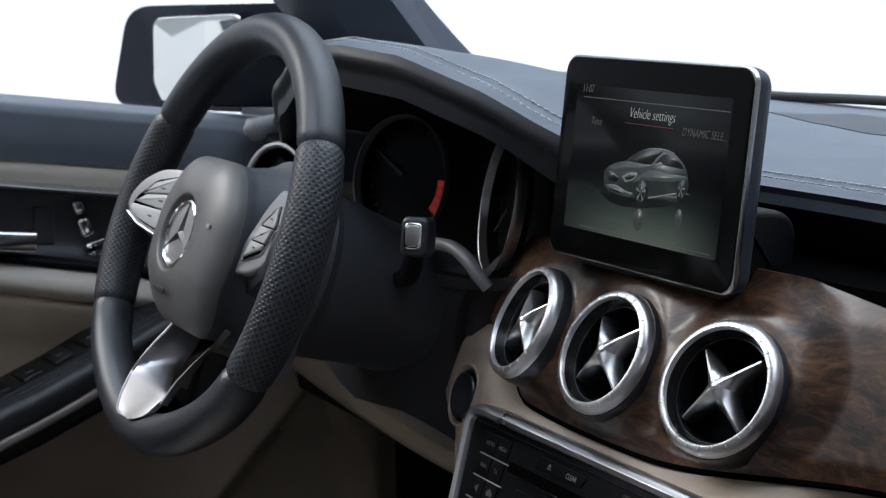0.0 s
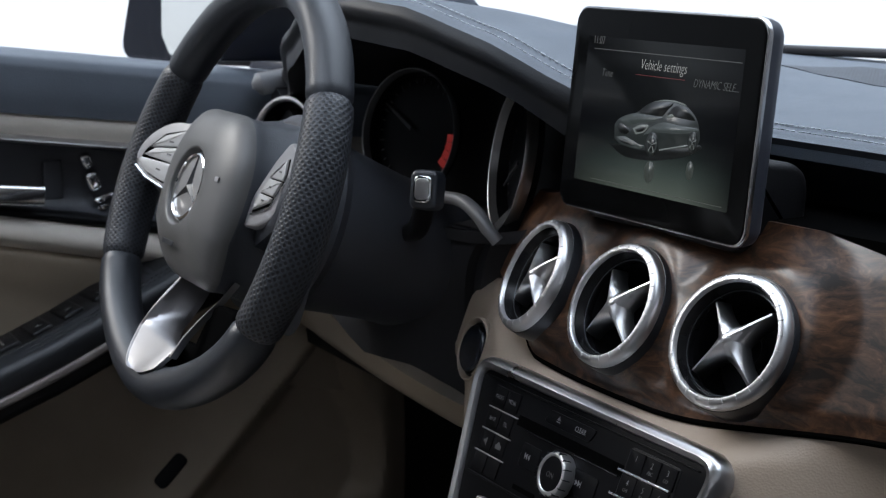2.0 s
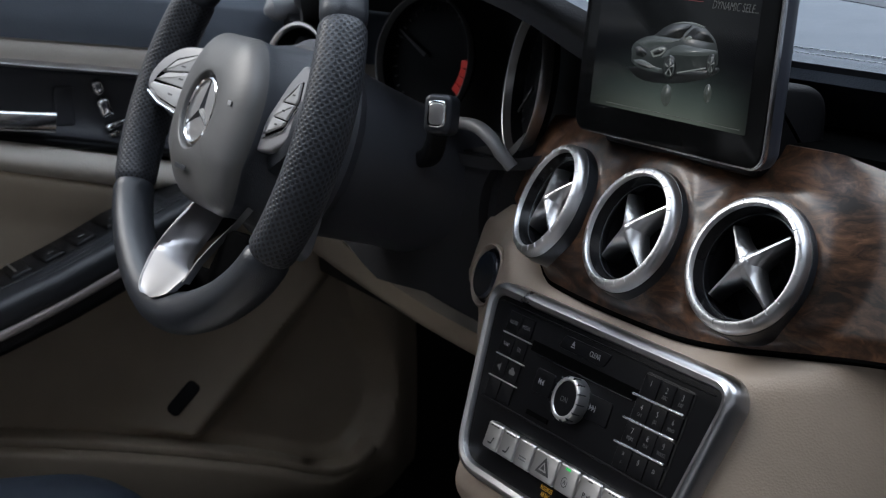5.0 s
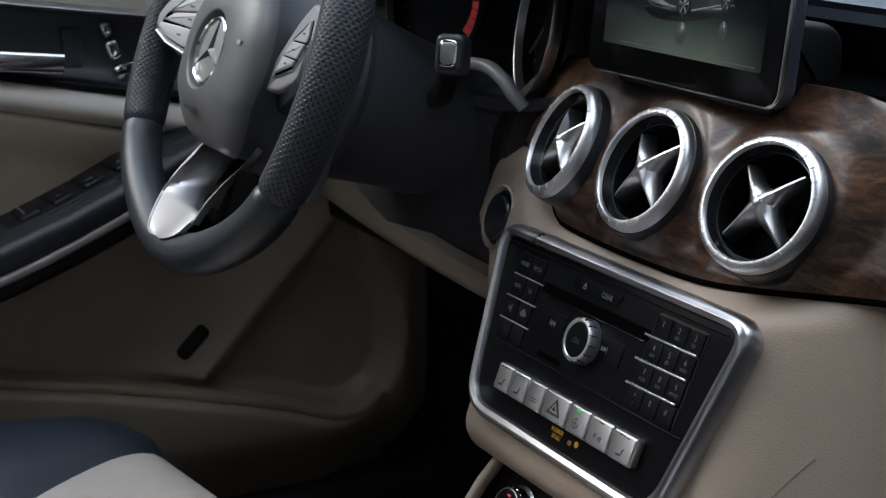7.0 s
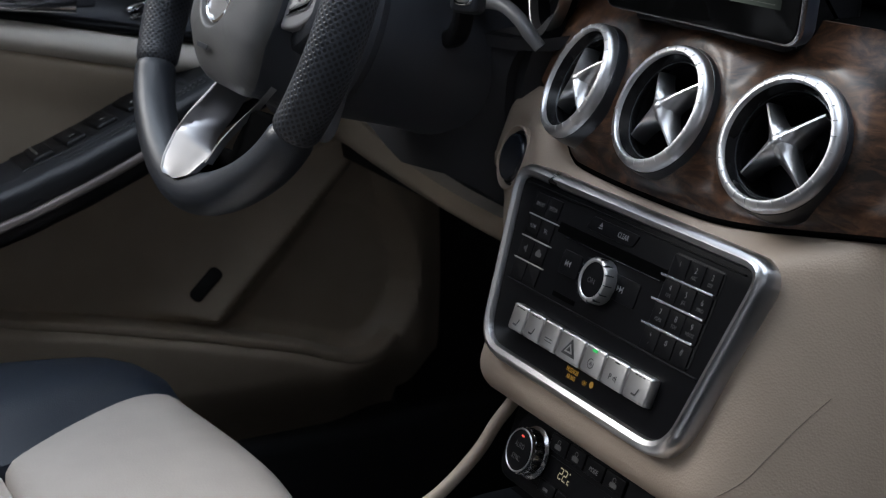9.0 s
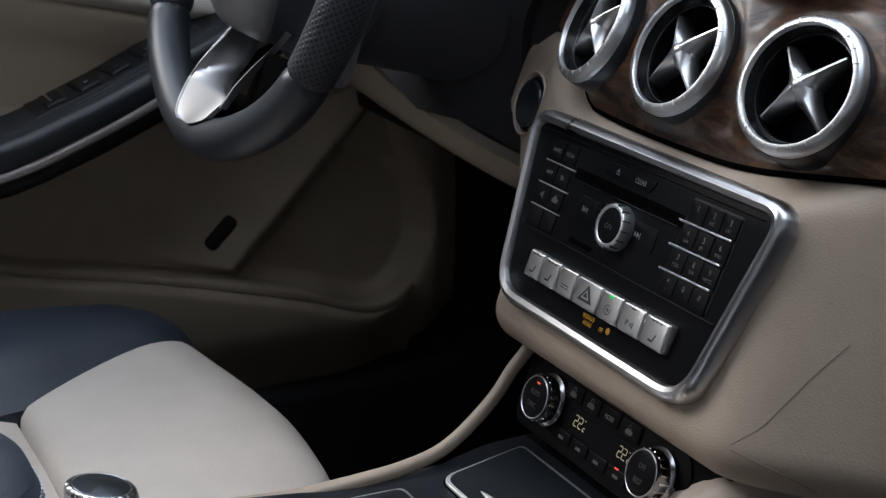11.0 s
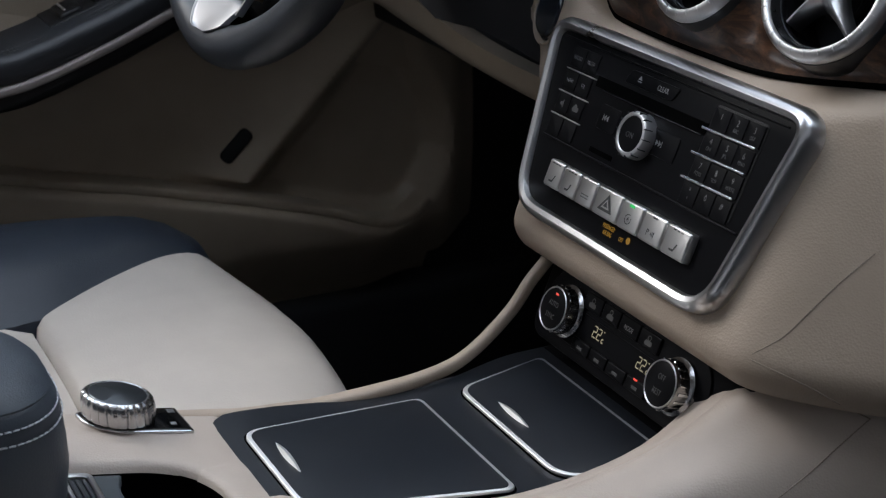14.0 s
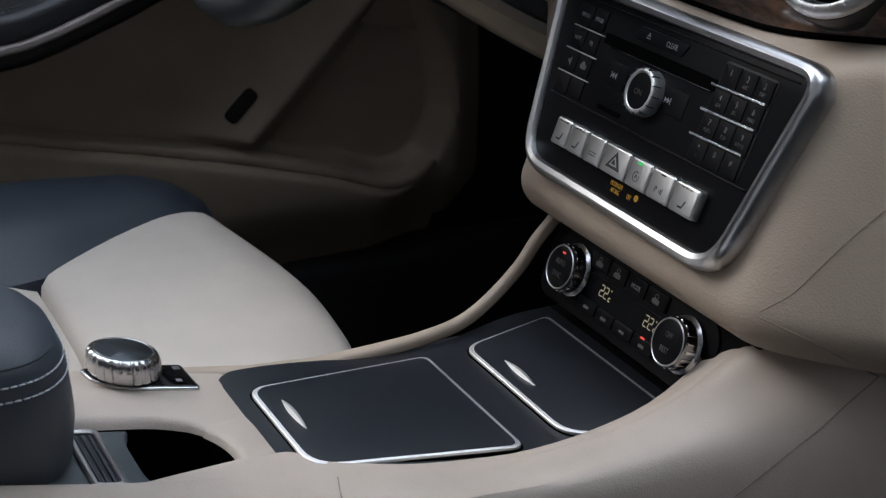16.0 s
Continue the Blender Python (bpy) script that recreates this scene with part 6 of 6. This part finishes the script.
for d, h in ((0, -0.006), (0, 0.0010), (0.0012, 0.0022), (0.003, 0.0022), (0.0040, 0.0010), (0.0040, -0.006)):
    loops.append([BAR @ Vector((x, y, h)) for x, y in round_rect(0.0375 - d, 0.0105 - d, 0.004, 4)])
rings(fr, loops, cap=(False, False))
cover_bar = part("roller_cover", fr, M["silver_matt"], cup, "silver framed roller cover")
for k in (-1, 0, 1):
    part("slat", box(BAR @ Matrix.Translation((0, k * 0.0043, -0.001)), 0.064, 0.0030, 0.003, 0.001), M["navy"], cover_bar, "dark slat")

armrest = thing("armrest", (0, -0.62, -0.2), "dark blue stitched leather armrest over the cup holder", "armrest")
AR = [(-0.085, -0.75), (0.052, -0.75), (0.052, -0.492), (-0.085, -0.492)]
AR = [(x, y - 0.003) for x, y in AR]
ao = round_poly(AR, [0.03, 0.03, 0.062, 0.062], 12)
ac = Vector((-0.016, -0.62))
ARM = ((0.030, -0.256), (0.012, -0.250), (0.003, -0.235), (0.0, -0.212), (0.0004, -0.197), (0.0018, -0.180), (0.0030, -0.1765), (0.0022, -0.1735), (0.0040, -0.1690), (0.0062, -0.1635), (0.0078, -0.1620), (0.0070, -0.1605), (0.013, -0.1545), (0.025, -0.149), (0.05, -0.146))
bm, loops = bmesh.new(), []
for k, h in ARM:
    row = []
    for p in ao:
        d = (Vector(p) - ac)
        q = Vector(p) - d.normalized() * k
        row.append((q.x, q.y, h + 0.02 * smoothstep(-0.5, -0.7, q.y)))
    loops.append(row)
rings(bm, loops)
part("pad", bm, M["arm_leather"], armrest, "stitched leather pad")


def arm_seam(k, h):
    def fn(s):
        n = len(ao)
        i = int(s * n) % n
        p = Vector(ao[i]).lerp(Vector(ao[(i + 1) % n]), s * n - int(s * n))
        q = p - (p - ac).normalized() * k
        return Vector((q.x, q.y, h + 0.02 * smoothstep(-0.5, -0.7, q.y)))
    return fn


stitches([(arm_seam(0.0012, -0.1788), 0.27, 0.97), (arm_seam(0.0030, -0.1705), 0.27, 0.97)], M["thread"], armrest, pitch=0.0040, length=0.0030, r=0.0005)

ctl = thing("controller_knob", (-0.10, -0.44, -0.26), "ribbed silver rotary controller on a black plate", "controller knob")
CT = DECK @ Matrix.Translation((-0.090, -0.441, 0.0012))
PL = round_poly([(-0.1000, -0.4690), (-0.082, -0.4660), (-0.0705, -0.452), (-0.0675, -0.4400), (-0.0660, -0.3966), (-0.1045, -0.3985), (-0.1045, -0.42), (-0.1045, -0.45)], [0.004, 0.008, 0.008, 0.008, 0.003, 0.003, 0.004, 0.004], 5)
plate_ob = part("base_plate", plate(PL, DECK, -0.006, 0.0024, 0.0012), M["silver"], ctl, "silver edged plate")
part("plate_face", plate([(-0.086 + (p[0] + 0.086) * 0.90, -0.432 + (p[1] + 0.432) * 0.95) for p in PL], DECK, -0.004, 0.0028, 0.0005), M["piano"], plate_ob, "gloss black plate")
part("symbol", box(DECK @ Matrix.Translation((-0.097, -0.404, 0.0030)), 0.006, 0.005, 0.0004), M["print_dim"], plate_ob)
part("symbol", box(DECK @ Matrix.Translation((-0.077, -0.408, 0.0030)), 0.004, 0.004, 0.0004), M["print"], plate_ob)
kn = bmesh.new()
prof = [(0.0232, 0.0030), (0.0244, 0.0045), (0.0246, 0.0120), (0.0240, 0.0160), (0.0226, 0.0184), (0.0206, 0.0194), (0.0190, 0.0190), (0.0, 0.0190)]
kv = []
for i in range(120):
    a = 2 * math.pi * i / 120
    rb = 0.0013 * max(0.0, math.cos(a * 22)) ** 3
    kv.append([CT @ Vector(((r - (rb if r > 0.0212 else 0)) * math.cos(a), (r - (rb if r > 0.0212 else 0)) * math.sin(a), h)) for r, h in prof])
kv.append(kv[0])
rings(kn, [list(x) for x in zip(*kv[:-1])], cap=(False, False))
bmesh.ops.remove_doubles(kn, verts=kn.verts, dist=1e-6)
kb = part("knob", kn, M["silver"], ctl, "ribbed silver knob")
part("cap", lathe([(0.0192, 0.0190), (0.0184, 0.0196), (0.0, 0.0198)], CT, 40), M["dark_metal"], kb, "dark grey top")


# ---- seams in the leather ----
def seam(points, parent, r=0.0004):
    return part("seam", tube(smooth_path(points, 5), circle(r, 8)), M["seam"], parent, "stitched-in dark seam")


seam([(0.1556, -0.1133, -0.1675), (0.1729, -0.103, -0.172), (0.1861, -0.0918, -0.1776), (0.1969, -0.0783, -0.1862), (0.1975, -0.053, -0.2018)], console)
seam([(0.1975, -0.053, -0.2018), (0.1918, -0.0699, -0.2191), (0.1872, -0.0858, -0.2351), (0.1827, -0.1022, -0.2491), (0.1747, -0.1361, -0.2763)], console)
seam([(0.1546, -0.1129, -0.1642), (0.1666, -0.1004, -0.1506), (0.1731, -0.0904, -0.1364), (0.1805, -0.0776, -0.1186), (0.1866, -0.0676, -0.1056), (0.1923, -0.0585, -0.0946)], dash)
seam([(0.0798, -0.3593, -0.2548), (0.1028, -0.3675, -0.2499), (0.1098, -0.3694, -0.2501)], console, 0.0004)


def grille_at(x, y):
    _, y0, _ = along(LIP, x)
    yb = 0.47 - 0.55 * x * x
    return dash_top(x, (y - y0) / (yb - y0)) + Vector((0, 0, 0.0008))


part("speaker_grille", sheet(lambda u, v: grille_at(u, 0.235 + 0.105 * v + 0.25 * u * u), -0.19, 0.16, 24, 0, 1, 10, (0, 0, -0.002)), M["grille"], dash, "dark perforated speaker cover")
